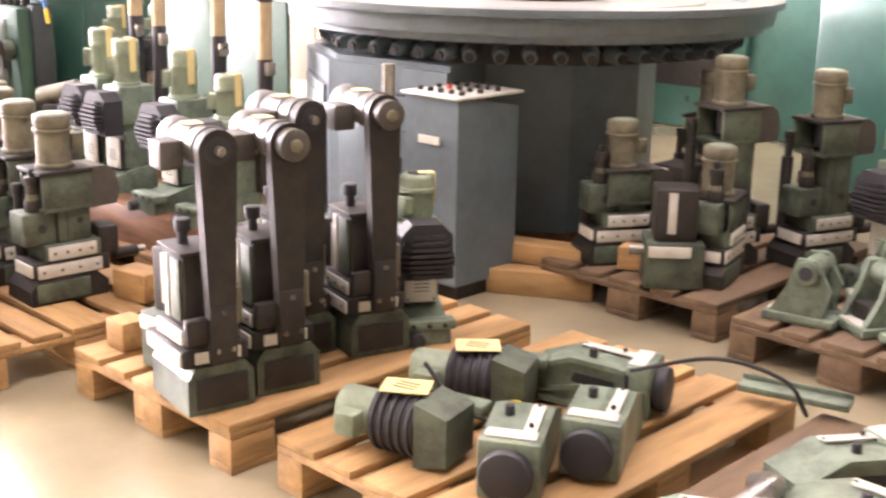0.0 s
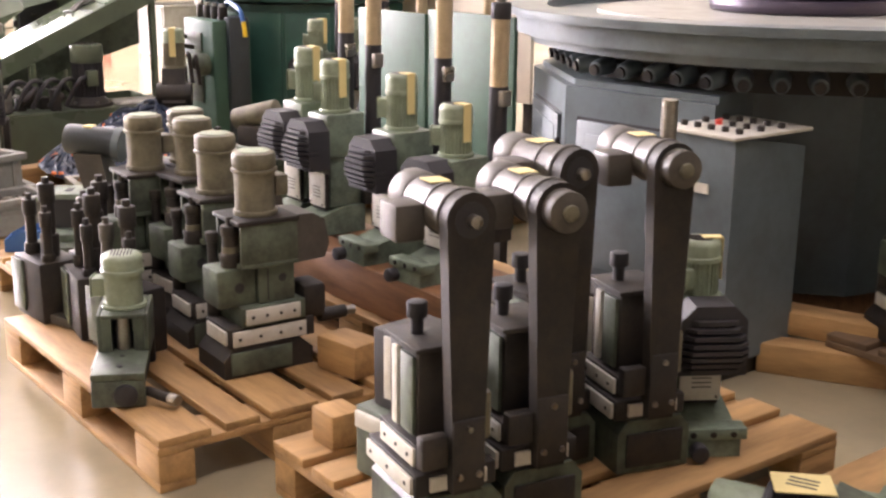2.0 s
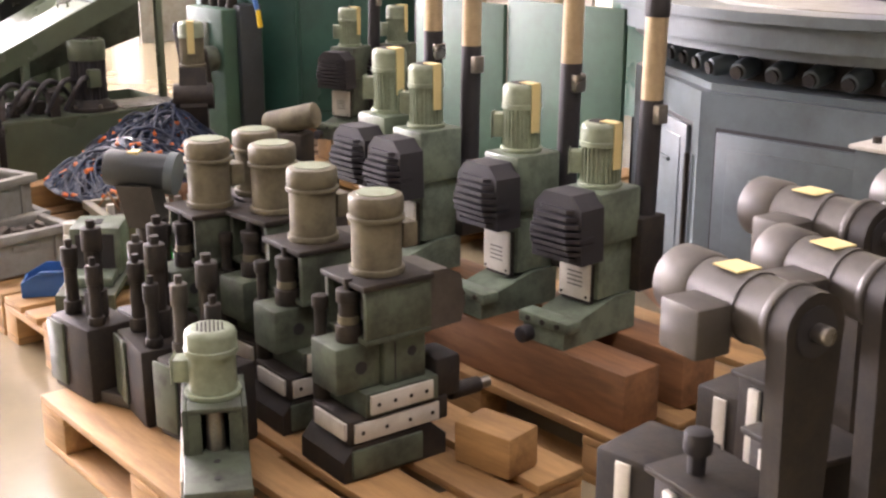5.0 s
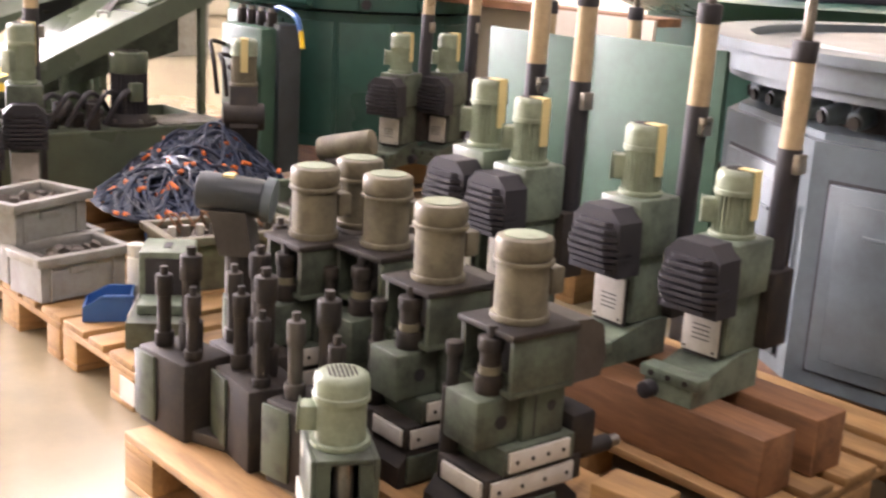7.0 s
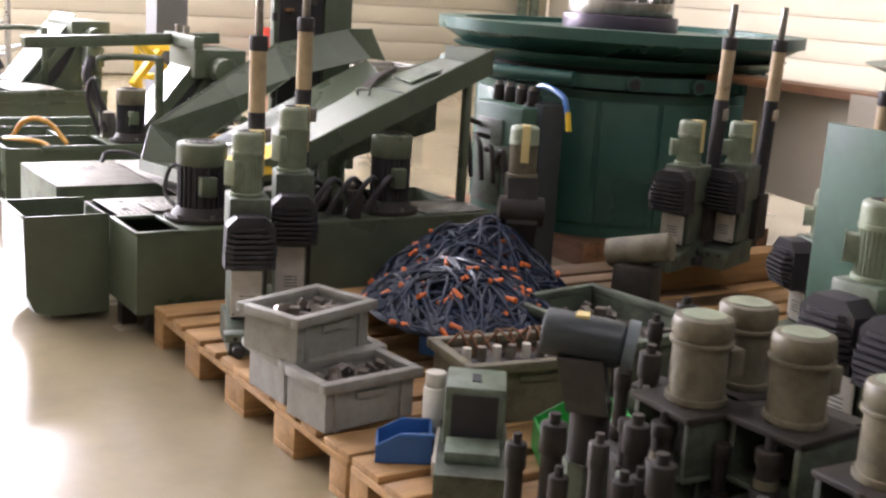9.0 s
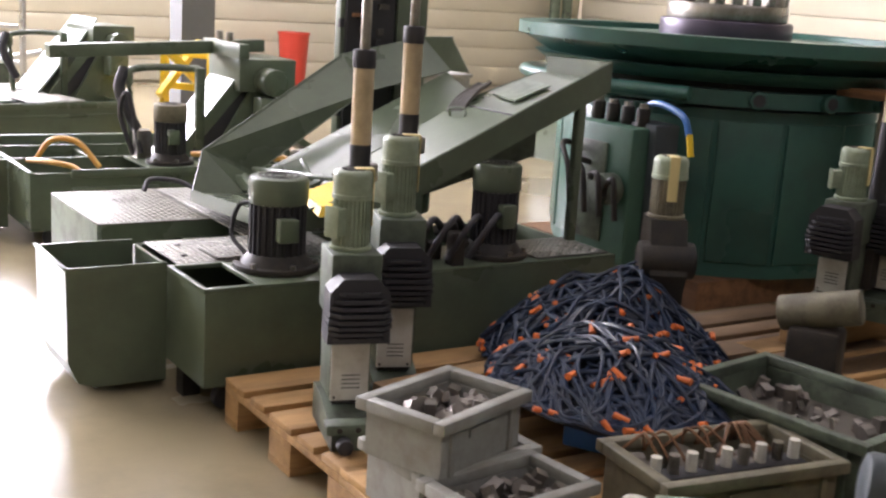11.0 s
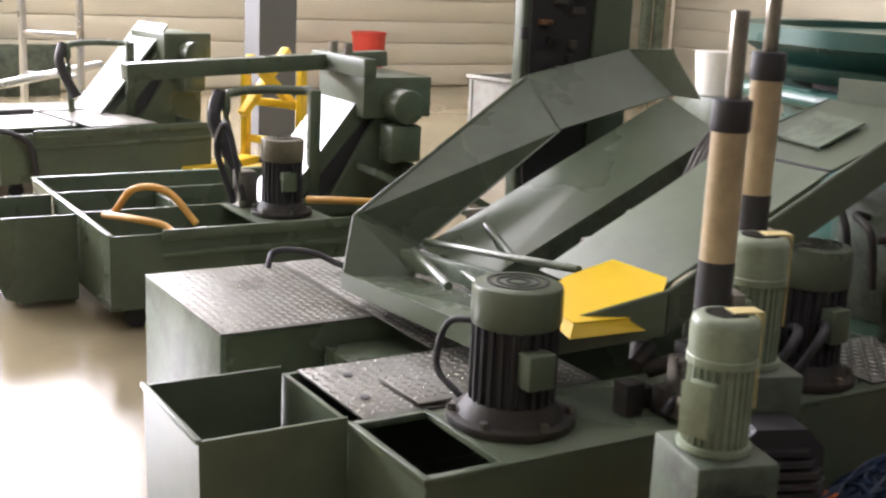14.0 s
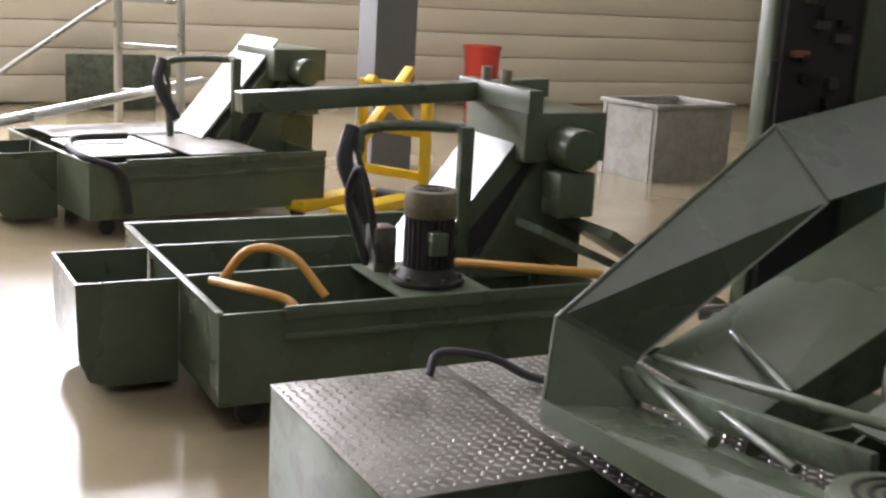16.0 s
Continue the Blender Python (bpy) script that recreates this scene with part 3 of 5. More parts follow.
def foot_unit(m, label):
    """A small motor on a boxed bracket that rides on a slotted channel foot."""
    ob = thing("small_drive", m, label, "machine unit")
    part("foot_top", bx(B(), -0.13, 0.24, -0.07, 0.07, 0.075, 0.095, 0.004), M_GREEN, ob)
    part("foot_end", bx(B(), 0.215, 0.24, -0.07, 0.07, 0.0, 0.075, 0.004), M_GREEN, ob)
    part("foot_end", bx(B(), -0.13, -0.1, -0.07, 0.07, 0.0, 0.075, 0.004), M_DARK, ob)
    part("core", bx(B(), -0.1, 0.16, -0.045, 0.055, 0.0, 0.075, 0.003), M_DARK, ob)
    part("guide", bx(B(), -0.12, 0.16, -0.078, -0.07, 0.04, 0.085, 0.002), M_PLATE, ob)
    for x in (0.02, 0.1, 0.18):
        part("hole", cyl(B(), (x, 0.0, 0.094), (x, 0.0, 0.0965), 0.008, seg=10), M_BLACK, ob)
    part("hand_wheel", cyl(B(), (0.24, 0.02, 0.035), (0.255, 0.02, 0.035), 0.032, seg=18, bev=0.004), M_BLACK, ob)
    part("handle", cyl(B(), (0.2, 0.07, 0.03), (0.26, 0.14, 0.025), 0.014, seg=12, bev=0.003), M_DARK, ob)
    part("handle_tip", cyl(B(), (0.255, 0.134, 0.025), (0.275, 0.157, 0.024), 0.017, seg=12, bev=0.003), M_STEEL, ob)
    part("bracket_cheek", bx(B(), -0.13, 0.06, -0.07, -0.058, 0.095, 0.2, 0.003), M_GREEN, ob)
    part("bracket_cheek", bx(B(), -0.13, 0.06, 0.058, 0.07, 0.095, 0.2, 0.003), M_GREEN, ob)
    part("bracket_top", bx(B(), -0.13, 0.06, -0.058, 0.058, 0.188, 0.2, 0.002), M_GREEN, ob)
    part("bracket_post", bx(B(), 0.04, 0.06, -0.058, -0.03, 0.095, 0.188), M_GREEN, ob)
    part("bracket_post", bx(B(), 0.04, 0.06, 0.03, 0.058, 0.095, 0.188), M_GREEN, ob)
    part("bracket_back", bx(B(), -0.13, -0.11, -0.058, 0.058, 0.095, 0.188), M_GREEN, ob)
    part("shaft", cyl(B(), (0.03, 0.0, 0.095), (0.03, 0.0, 0.188), 0.022, seg=16), M_STEEL, ob)
    part("lettering", bx(B(), -0.1, -0.07, -0.0712, -0.07, 0.15, 0.18), M_PLATE, ob)
    motor(ob, -0.03, 0, 0.2, 0.056, 0.155, M_PALE, M_PALE, tape=False, fins=False, box_dir=(-0.2, -0.95))
    return ob


foot_unit(at(-4.24, 2.58, P, -28), "small pale green motor on a green slotted foot")

# belt-driven heads on the third pallet


def belt_head(m, label, top, pulley=True):
    """A slide stack with an upright belt arm and a horizontal motor on top. Arm faces -y."""
    ob = thing("belt_drive_head", m, label, "machine unit", "belt drive heads")
    part("base", prism(B(), [(-0.095, 0), (0.095, 0), (0.095, 0.1), (0.07, 0.13), (-0.07, 0.13), (-0.095, 0.1)], -0.10, 0.14), M_GREEN, ob)
    part("base_cover", bx(B(), -0.075, 0.075, -0.108, -0.1, 0.015, 0.1, 0.004), M_DARK, ob)
    part("lower_slide", bx(B(), -0.1, 0.085, -0.09, 0.15, 0.13, 0.18, 0.004), M_DARK, ob)
    part("upper_slide", bx(B(), -0.085, 0.07, -0.07, 0.12, 0.18, 0.23, 0.004), M_DARK, ob)
    for y0, y1, z, x in ((-0.08, 0.14, 0.135, -0.108), (-0.06, 0.1, 0.187, -0.093)):
        g = part("guide", bx(B(), x, x + 0.008, y0, y1, z, z + 0.038, 0.002), M_PLATE, ob, "bare metal guide strip with screws")
        for k in range(3):
            yy = y0 + 0.025 + k * (y1 - y0 - 0.05) / 2
            part("screw", cyl(B(), (x + 0.0005, yy, z + 0.019), (x - 0.0015, yy, z + 0.019), 0.005, seg=8), M_DARK, g)
    part("guide", bx(B(), -0.07, 0.06, -0.098, -0.09, 0.14, 0.172, 0.002), M_PLATE, ob)
    part("column", bx(B(), -0.07, 0.055, -0.04, 0.1, 0.23, 0.42, 0.008), M_DARK, ob)
    part("column_cover", bx(B(), -0.079, -0.07, -0.03, 0.03, 0.24, 0.41, 0.003), M_GREEN, ob)
    part("guide", bx(B(), -0.081, -0.07, 0.04, 0.065, 0.24, 0.41, 0.002), M_PLATE, ob)
    part("column_cap", bx(B(), -0.08, 0.06, -0.05, 0.11, 0.42, 0.432, 0.003), M_DARK, ob)
    k = cyl(B(), (-0.03, 0.05, 0.432), (-0.03, 0.05, 0.47), 0.014, seg=14)
    cyl(k, (-0.03, 0.05, 0.465), (-0.03, 0.05, 0.5), 0.022, seg=16, bev=0.004)
    part("knob", k, M_BLACK, ob)
    z = top - 0.06
    out = [(-0.032, 0.14), (0.032, 0.14)]
    for k in range(11):
        a = math.pi * (-0.1 + 1.2 * k / 10)
        out.append((0.054 * math.cos(a), z + 0.054 * math.sin(a)))
    arm = part("belt_arm", prism(B(), out, -0.125, -0.09), M_DARK, ob, "long tapering dark belt housing")
    part("arm_lip", bx(B(), -0.036, 0.036, -0.13, -0.125, 0.15, 0.3, 0.002), M_DARK, arm)
    if pulley:
        part("pulley", cyl(B(), (0, -0.125, z), (0, -0.165, z), 0.043, seg=26, bev=0.003), M_ARM, ob)
        part("axle", cyl(B(), (0, -0.165, z), (0, -0.176, z), 0.017, seg=14, bev=0.003), M_OLIVE, ob)
    else:
        # black disc on the arm's face paints a shaded recess
        part("pulley_recess", cyl(B(), (0, -0.1245, z), (0, -0.127, z), 0.036, seg=22), M_BLACK, ob)
        part("axle", cyl(B(), (0, -0.126, z), (0, -0.15, z), 0.013, seg=12, bev=0.002), M_STEEL, ob)
    mo = cyl(B(), (0, -0.09, z), (0, 0.1, z), 0.05, seg=28)
    cyl(mo, (0, -0.09, z), (0, -0.075, z), 0.057, seg=28, bev=0.003)
    cyl(mo, (0, -0.02, z), (0, -0.012, z), 0.0525, seg=28)
    part("motor", mo, M_ARM, ob)
    part("fan_cowl", cyl(B(), (0, 0.075, z), (0, 0.15, z), 0.054, seg=28, bev=0.01), M_ARM, ob)
    part("terminal_box", bx(B(), -0.11, -0.045, -0.02, 0.06, z - 0.06, z + 0.015, 0.006), M_ARM, ob)
    part("label_plate", bx(B(), -0.025, 0.02, 0.0, 0.05, z + 0.049, z + 0.0515), M_TAPE, ob)
    part("clamp", bx(B(), -0.1, -0.04, -0.12, -0.09, 0.2, 0.27, 0.006), M_DARK, ob)
    part("valve", cyl(B(), (0.06, -0.07, 0.23), (0.06, -0.07, 0.33), 0.018, seg=12, bev=0.003), M_OLIVE, ob)
    part("cheek", bx(B(), 0.055, 0.064, -0.03, 0.09, 0.25, 0.4, 0.003), M_GREEN, ob)
    for x, zz in ((-0.022, 0.18), (0.022, 0.18), (0, 0.28)):
        part("bolt", cyl(B(), (x, -0.13, zz), (x, -0.136, zz), 0.007, seg=8), M_STEEL, ob)
    return ob


BH = "dark grey belt drive head with horizontal motor on a pallet"
belt_head(at(-3.0, 2.76, P, 80), BH, 0.765, False)
belt_head(at(-2.99, 2.98, P, 78), BH, 0.76)
belt_head(at(-3.16, 3.18, P, 84), BH, 0.78, False)
belt_head(at(-3.03, 3.37, P, 74), BH, 0.795)


def slide_block(m, label):
    ob = thing("slide_block", m, label, "machine part", "slide blocks")
    part("base", bx(B(), -0.11, 0.1, -0.08, 0.12, 0, 0.17, 0.008), M_GREEN, ob)
    part("guide", bx(B(), -0.1, 0.05, -0.09, -0.08, 0.12, 0.16, 0.002), M_PLATE, ob)
    part("column", bx(B(), -0.08, 0.07, -0.05, 0.11, 0.17, 0.36, 0.008), M_DARK, ob)
    part("strip", bx(B(), -0.035, -0.005, -0.056, -0.05, 0.2, 0.35, 0.002), M_PLATE, ob)
    part("knob", cyl(B(), (-0.11, 0.02, 0.12), (-0.16, 0.02, 0.12), 0.02, seg=12), M_STEEL, ob)
    return ob


slide_block(at(-3.24, 2.86, P, 6), "dark green slide block with bare guide strips")
slide_block(at(-3.3, 3.2, P, 0), "dark green slide block with bare guide strips")
slide_block(at(-3.2, 3.45, P, 20), "dark green slide block with bare guide strips")
drill_unit(at(-3.04, 3.6, P, 58), "green drilling unit with yellow-taped motor, at a pallet's end", 0.5, False, 0, M_LGREEN)
p1 = thing("steel_post", at(-3.14, 3.56, P), "bare upright steel post with a dark collar", "post")
part("rod", cyl(B(), (0, 0, 0), (0, 0, 0.84), 0.02, seg=14), M_STEEL, p1)
part("collar", cyl(B(), (0, 0, 0.5), (0, 0, 0.55), 0.045, seg=14), M_BLACK, p1)

# green units lying on the near pallet


def lying_unit(m, label):
    """A green casting on its side: flanged wedge with a ribbed recess, bare strips on top, a round nose."""
    ob = thing("spindle_unit", m, label, "machine unit", "lying green units")
    out = [(-0.17, 0.01), (0.1, 0.0), (0.1, 0.13), (-0.05, 0.145), (-0.17, 0.1)]
    part("housing", prism(B(), out, -0.062, 0.07), M_LGREEN, ob)
    part("top_flange", prism(B(), [(-0.175, 0.1), (-0.05, 0.146), (0.1, 0.131), (0.1, 0.116), (-0.05, 0.131), (-0.175, 0.085)], -0.075, 0.0), M_LGREEN, ob)
    part("bottom_flange", prism(B(), [(-0.175, 0.01), (0.1, 0.0), (0.1, 0.016), (-0.175, 0.026)], -0.078, -0.05), M_LGREEN, ob)
    part("rib", prism(B(), [(-0.16, 0.026), (-0.02, 0.06), (0.09, 0.016), (0.09, 0.026), (-0.02, 0.072), (-0.16, 0.036)], -0.074, -0.055), M_LGREEN, ob)
    # no hollow here: a black patch paints the shade of the recess
    part("pocket", prism(B(), [(-0.05, 0.075), (0.07, 0.05), (0.07, 0.09), (-0.04, 0.1)], -0.0645, -0.0615), M_BLACK, ob)
    part("end_block", bx(B(), 0.1, 0.17, -0.072, 0.075, 0.0, 0.145, 0.008), M_LGREEN, ob)
    part("slot", bx(B(), 0.102, 0.112, -0.0735, -0.07, 0.02, 0.12), M_BLACK, ob)
    part("nose", cyl(B(), (0.17, 0, 0.07), (0.205, 0, 0.07), 0.062, seg=22, bev=0.006), M_BLACK, ob)
    s = part("strip", bx(B(), -0.06, 0.09, 0.02, 0.05, 0.14, 0.145, 0.001, pose(0, 0, 0.004, 0, 5)), M_PLATE, ob, "bare metal guide strip")
    part("strip", bx(B(), 0.105, 0.15, -0.06, 0.06, 0.145, 0.15, 0.001), M_PLATE, ob, "bare metal guide strip")
    for x in (-0.04, 0.07):
        part("screw", cyl(B(), (x, 0.035, 0.146), (x, 0.035, 0.154), 0.006, seg=8), M_DARK, s)
    part("stud", cyl(B(), (0.0, -0.03, 0.135), (0.0, -0.03, 0.165), 0.012, seg=12, bev=0.002), M_BLACK, ob)
    return ob


def drum_unit(m, label):
    """A motor lying behind a ribbed black drum and a green housing plate."""
    ob = thing("drum_motor", m, label, "motor", "lying drum motors")
    d = part("drum", cyl(B(), (-0.07, 0, 0.085), (0.06, 0, 0.085), 0.078, seg=28, bev=0.008), M_BLACK, ob)
    for k in range(5):
        part("rib", cyl(B(), (-0.06 + 0.025 * k, 0, 0.085), (-0.048 + 0.025 * k, 0, 0.085), 0.085, seg=28, bev=0.003), M_BLACK, d)
    part("motor", cyl(B(), (-0.18, 0, 0.085), (-0.07, 0, 0.085), 0.058, seg=24, bev=0.01), M_PALE, ob)
    part("terminal_box", bx(B(), -0.15, -0.09, -0.1, -0.05, 0.05, 0.11, 0.006), M_PALE, ob)
    part("housing", prism(B(), [(0.06, 0.0), (0.15, 0.02), (0.15, 0.14), (0.06, 0.165)], -0.07, 0.07), M_GREEN, ob)
    part("lug", bx(B(), 0.02, 0.17, 0.07, 0.13, 0.1, 0.13, 0.006), M_LGREEN, ob)
    n = part("note", bx(B(), -0.06, 0.06, -0.045, 0.045, 0.171, 0.174, 0, pose(0, 0, 0.002, 0, 0, 20)), M_TAPE, ob, "yellowed paper note lying on top")
    for k in range(3):
        part("lettering", bx(B(), -0.03, 0.03, -0.02 + 0.017 * k, -0.014 + 0.017 * k, 0.176, 0.1768), M_INK, n)
    return ob


LU = "green spindle unit lying on its side on a pallet"
lying_unit(at(-2.26, 3.52, P, 20), LU)
lying_unit(at(-2.05, 3.28, P, -65), LU)
lying_unit(at(-2.12, 3.05, P, -60), LU)
drum_unit(at(-2.46, 3.26, P, 25), "black ribbed drum motor with a yellowed note on top")
drum_unit(at(-2.38, 2.92, P, 15), "black ribbed drum motor with a green housing plate")
fil = thing("brass_filter", at(-2.24, 3.18, P + 0.04, -40), "yellow cylindrical filter cartridge among green units", "filter")
part("tube", cyl(B(), (-0.08, 0, 0), (0.06, 0, 0), 0.036, seg=18, bev=0.004), M_YEL, fil)
part("cap", cyl(B(), (0.06, 0, 0), (0.085, 0, 0), 0.039, seg=18), M_BLACK, fil)
part("nipple", cyl(B(), (-0.13, 0, 0), (-0.08, 0, 0), 0.012, seg=10), M_STEEL, fil)
solid("cable", tube(B(), curve([(-2.1, 3.45, 0.3), (-1.95, 3.62, 0.33), (-1.82, 3.75, 0.27), (-1.8, 3.85, 0.15)]), 0.006), M_BLACK, at(0, 0), "thin black cable from a green unit", "cable")
solid("cable", tube(B(), curve([(-2.5, 3.1, 0.3), (-2.38, 3.12, 0.2), (-2.3, 3.2, 0.16), (-2.2, 3.1, 0.2)]), 0.006), M_BLACK, at(0, 0), "thin black cable between green units", "cable")
bar = thing("green_bar", at(-1.95, 3.85, P + 0.03, 15), "long pale green channel bar across a pallet", "bar")
part("web", bx(B(), -0.05, 0.25, -0.03, 0.03, 0, 0.02, 0.004), M_LGREEN, bar)
part("lip", bx(B(), -0.05, 0.25, 0.026, 0.032, 0.02, 0.035, 0.002), M_LGREEN, bar)
for k, (a, b, r) in enumerate(((-1.55, 2.95, 40), (-1.35, 3.25, 10), (-1.5, 3.45, 65))):
    lying_unit(at(a, b, P, r), "green unit lying on a dark pallet")
pp = thing("air_pipe", at(-1.72, 2.98, P, 25), "pale grey bent steel pipe lying on a pallet", "pipe")
part("pipe", tube(B(), curve([(-0.25, -0.05, 0.03), (0.1, 0.0, 0.05), (0.25, 0.1, 0.12), (0.22, 0.2, 0.08)]), 0.028, 14), M_STEEL, pp)
part("socket", cyl(B(), (-0.3, -0.06, 0.03), (-0.24, -0.05, 0.03), 0.036, seg=14), M_STEEL, pp)

# dark units on the pallets by the far cabinet
for a, b, r, t in ((-3.1, 4.75, -30, 0.55), (-2.8, 5.0, -20, 0.8), (-2.7, 4.8, 15, 0.5), (-2.55, 5.3, -20, 0.75), (-3.05, 5.3, 0, 0.7)):
    press_unit(at(a, b, P, r), "dark green column unit on a greyed pallet", t, M_GREEN)
for a, b, r in ((-2.75, 4.62, 40), (-3.0, 4.98, 0)):
    slide_block(at(a, b, P, r), "dark slide block on a greyed pallet")
drill_unit(at(-2.2, 5.2, P, -20), "green drilling unit with ribbed guard on a greyed pallet", 0.66, False, 0, M_GREEN)
drill_unit(at(-2.0, 5.35, P, -20), "green drilling unit with ribbed guard on a greyed pallet", 0.64, True, 0, M_GREEN, 0.5)


def casting(m, label):
    """A forked pale casting: foot plate, two cheeks, a cross tube and a bored boss."""
    ob = thing("green_casting", m, label, "machine part", "pale green castings")
    part("foot", bx(B(), -0.12, 0.12, -0.09, 0.09, 0.0, 0.03, 0.006), M_LGREEN, ob)
    for y in (-0.075, 0.05):
        part("cheek", prism(B(), [(-0.1, 0.03), (0.08, 0.03), (0.1, 0.12), (0.04, 0.22), (-0.02, 0.22), (-0.05, 0.12)], y, y + 0.025), M_LGREEN, ob)
    part("cross_tube", cyl(B(), (0.02, -0.1, 0.18), (0.02, 0.1, 0.18), 0.04, seg=18, bev=0.004), M_LGREEN, ob)
    part("bore", cyl(B(), (0.02, -0.102, 0.18), (0.02, -0.099, 0.18), 0.024, seg=14), M_BLACK, ob)
    part("web", bx(B(), -0.07, 0.06, -0.05, 0.05, 0.03, 0.09, 0.008), M_DARK, ob)
    part("strip", bx(B(), -0.11, -0.06, -0.06, 0.06, 0.03, 0.036, 0.001), M_PLATE, ob)
    return ob


for a, b, r in ((-2.22, 4.62, 10), (-2.0, 4.7, 60), (-1.8, 4.62, -20), (-2.1, 4.95, 30)):
    casting(at(a, b, P, r), "pale green cast bracket on a greyed pallet")

# ---- rotary machines ----


def ring(bm, cx, cy, z0, z1, r0, r1, seg=40):
    """A flat ring; r0 is the bore."""
    vs = []
    for k in range(seg):
        c, s = math.cos(2 * math.pi * k / seg), math.sin(2 * math.pi * k / seg)
        vs.append([bm.verts.new((cx + r * c, cy + r * s, z)) for r, z in ((r0, z0), (r1, z0), (r1, z1), (r0, z1))])
    for k in range(seg):
        p, q = vs[k], vs[(k + 1) % seg]
        for i in range(4):
            j = (i + 1) % 4
            bm.faces.new((p[i], q[i], q[j], p[j]))
    return bm


def ngon(cx, cy, r, n, turn=0.0):
    return [(cx + r * math.cos(2 * math.pi * k / n + turn), cy + r * math.sin(2 * math.pi * k / n + turn)) for k in range(n)]


gm = thing("rotary_machine", at(-4.1, 5.35), "blue-grey many-sided rotary transfer machine with round table", "machine")
TURN0 = radians(-103)
DEC = [(r * math.cos(TURN0 + radians(36 * k)), r * math.sin(TURN0 + radians(36 * k))) for r, ks in ((1.05, (1, 0, -1, -2, -3, -4)), (0.6, (-4, -5, -6, -7, -8, -9))) for k in ks]
part("plinth", prism(B(), [(x * 0.95, y * 0.95) for x, y in DEC], 0.0, 0.1, "z"), M_BEAM, gm)
part("body", prism(B(), DEC, 0.1, 0.84, "z"), M_GREY, gm)
for k in range(-4, 1):
    m = Matrix.Rotation(TURN0 + radians(18 + 36 * k), 4, "Z")
    part("door_recess", bx(B(), 0.996, 1.0, -0.265, 0.265, 0.145, 0.735), M_BLACK, gm, m=m)
    d = part("door", bx(B(), 0.998, 1.014, -0.255, 0.255, 0.155, 0.725, 0.006), M_GREY, gm, m=m)
    part("door_pressing", bx(B(), 1.014, 1.018, -0.21, 0.21, 0.2, 0.68, 0.003), M_GREY, d)
    part("door_handle", bx(B(), 1.018, 1.028, -0.13, 0.13, 0.585, 0.597, 0.002), M_GREY, d)
    part("hinge", cyl(B(), (1.015, 0.275, 0.2), (1.015, 0.275, 0.64), 0.009, seg=8), M_DARK, d)
for k in range(10):
    m = Matrix.Rotation(TURN0 + radians(18 + 36 * k), 4, "Z")
    for y in (-0.24, -0.12, 0.0, 0.12, 0.24):
        kn = part("knob", cyl(B(), (0.86, y, 0.915), (0.94, y, 0.9), 0.036, 0.028, seg=14, bev=0.006), M_GREY, gm, m=m)
        part("knob_cap", cyl(B(), (0.94, y, 0.9), (0.952, y, 0.898), 0.02, seg=12), M_DARK, kn)
part("shelf", prism(B(), [(x * 0.965, y * 0.965) for x, y in DEC], 0.84, 0.862, "z"), M_GREY, gm)
part("drum", prism(B(), ngon(0, 0, 0.88, 10, TURN0), 0.862, 1.0, "z"), M_DARK, gm)
part("skirt", ring(B(), 0, 0, 0.965, 1.0, 0.98, 1.06, 40), M_GREY, gm)
part("table", prism(B(), ngon(0, 0, 1.12, 20, 0), 1.0, 1.07, "z"), M_GREY, gm)
part("rim", ring(B(), 0, 0, 1.07, 1.1, 1.0, 1.15, 32), M_GREY, gm)
part("top_plate", cyl(B(), (0, 0, 1.07), (0, 0, 1.085), 0.8, seg=36), M_KLT, gm)
part("turntable", cyl(B(), (0, 0, 1.085), (0, 0, 1.14), 0.36, seg=36, bev=0.02), M_MAUVE, gm)
part("turntable", cyl(B(), (0, 0, 1.14), (0, 0, 1.32), 0.34, seg=36, bev=0.02), M_MAUVE, gm)

con = thing("control_console", at(-3.70, 4.36, 0.0, 0), "grey control console with a sloping button panel", "console")
part("cabinet", prism(B(), [(-0.17, 0.06), (0.17, 0.06), (0.17, 0.73), (-0.17, 0.79)], -0.02, 0.26, "x"), M_GREY, con)
part("panel", bx(B(), -0.03, 0.27, -0.19, 0.19, 0.778, 0.79, 0.003), M_PLATE, con)
for i in range(5):
    for j in range(3):
        part("button", cyl(B(), (0.01 + 0.055 * i, -0.12 + 0.1 * j, 0.79), (0.01 + 0.055 * i, -0.12 + 0.1 * j, 0.806), 0.012, seg=10), M_RED if (i, j) == (1, 1) else M_DARK, con)
part("lock", cyl(B(), (0.1, -0.175, 0.45), (0.1, -0.19, 0.45), 0.018, seg=12), M_STEEL, con)
part("sign", bx(B(), 0.06, 0.17, -0.178, -0.172, 0.6, 0.63), M_PLATE, con)
part("foot", bx(B(), 0.0, 0.24, -0.14, 0.14, 0.0, 0.06), M_DARK, con)

tm = thing("rotary_machine", at(-8.55, 5.8), "large teal rotary machine with a wide round table", "machine")
part("skid", bx(B(), -0.68, 0.68, -0.68, 0.68, 0.0, 0.13), M_BEAM, tm)
part("base", cyl(B(), (0, 0, 0.13), (0, 0, 0.9), 0.8, seg=16), M_TEAL, tm)
part("neck", cyl(B(), (0, 0, 0.9), (0, 0, 1.08), 0.7, seg=32), M_DARK, tm)
part("pipe_ring", ring(B(), 0, 0, 0.92, 0.99, 0.78, 0.86, 40), M_TEAL, tm)
part("lower_table", cyl(B(), (0, 0, 1.02), (0, 0, 1.08), 0.86, 0.95, seg=40), M_TEAL, tm)
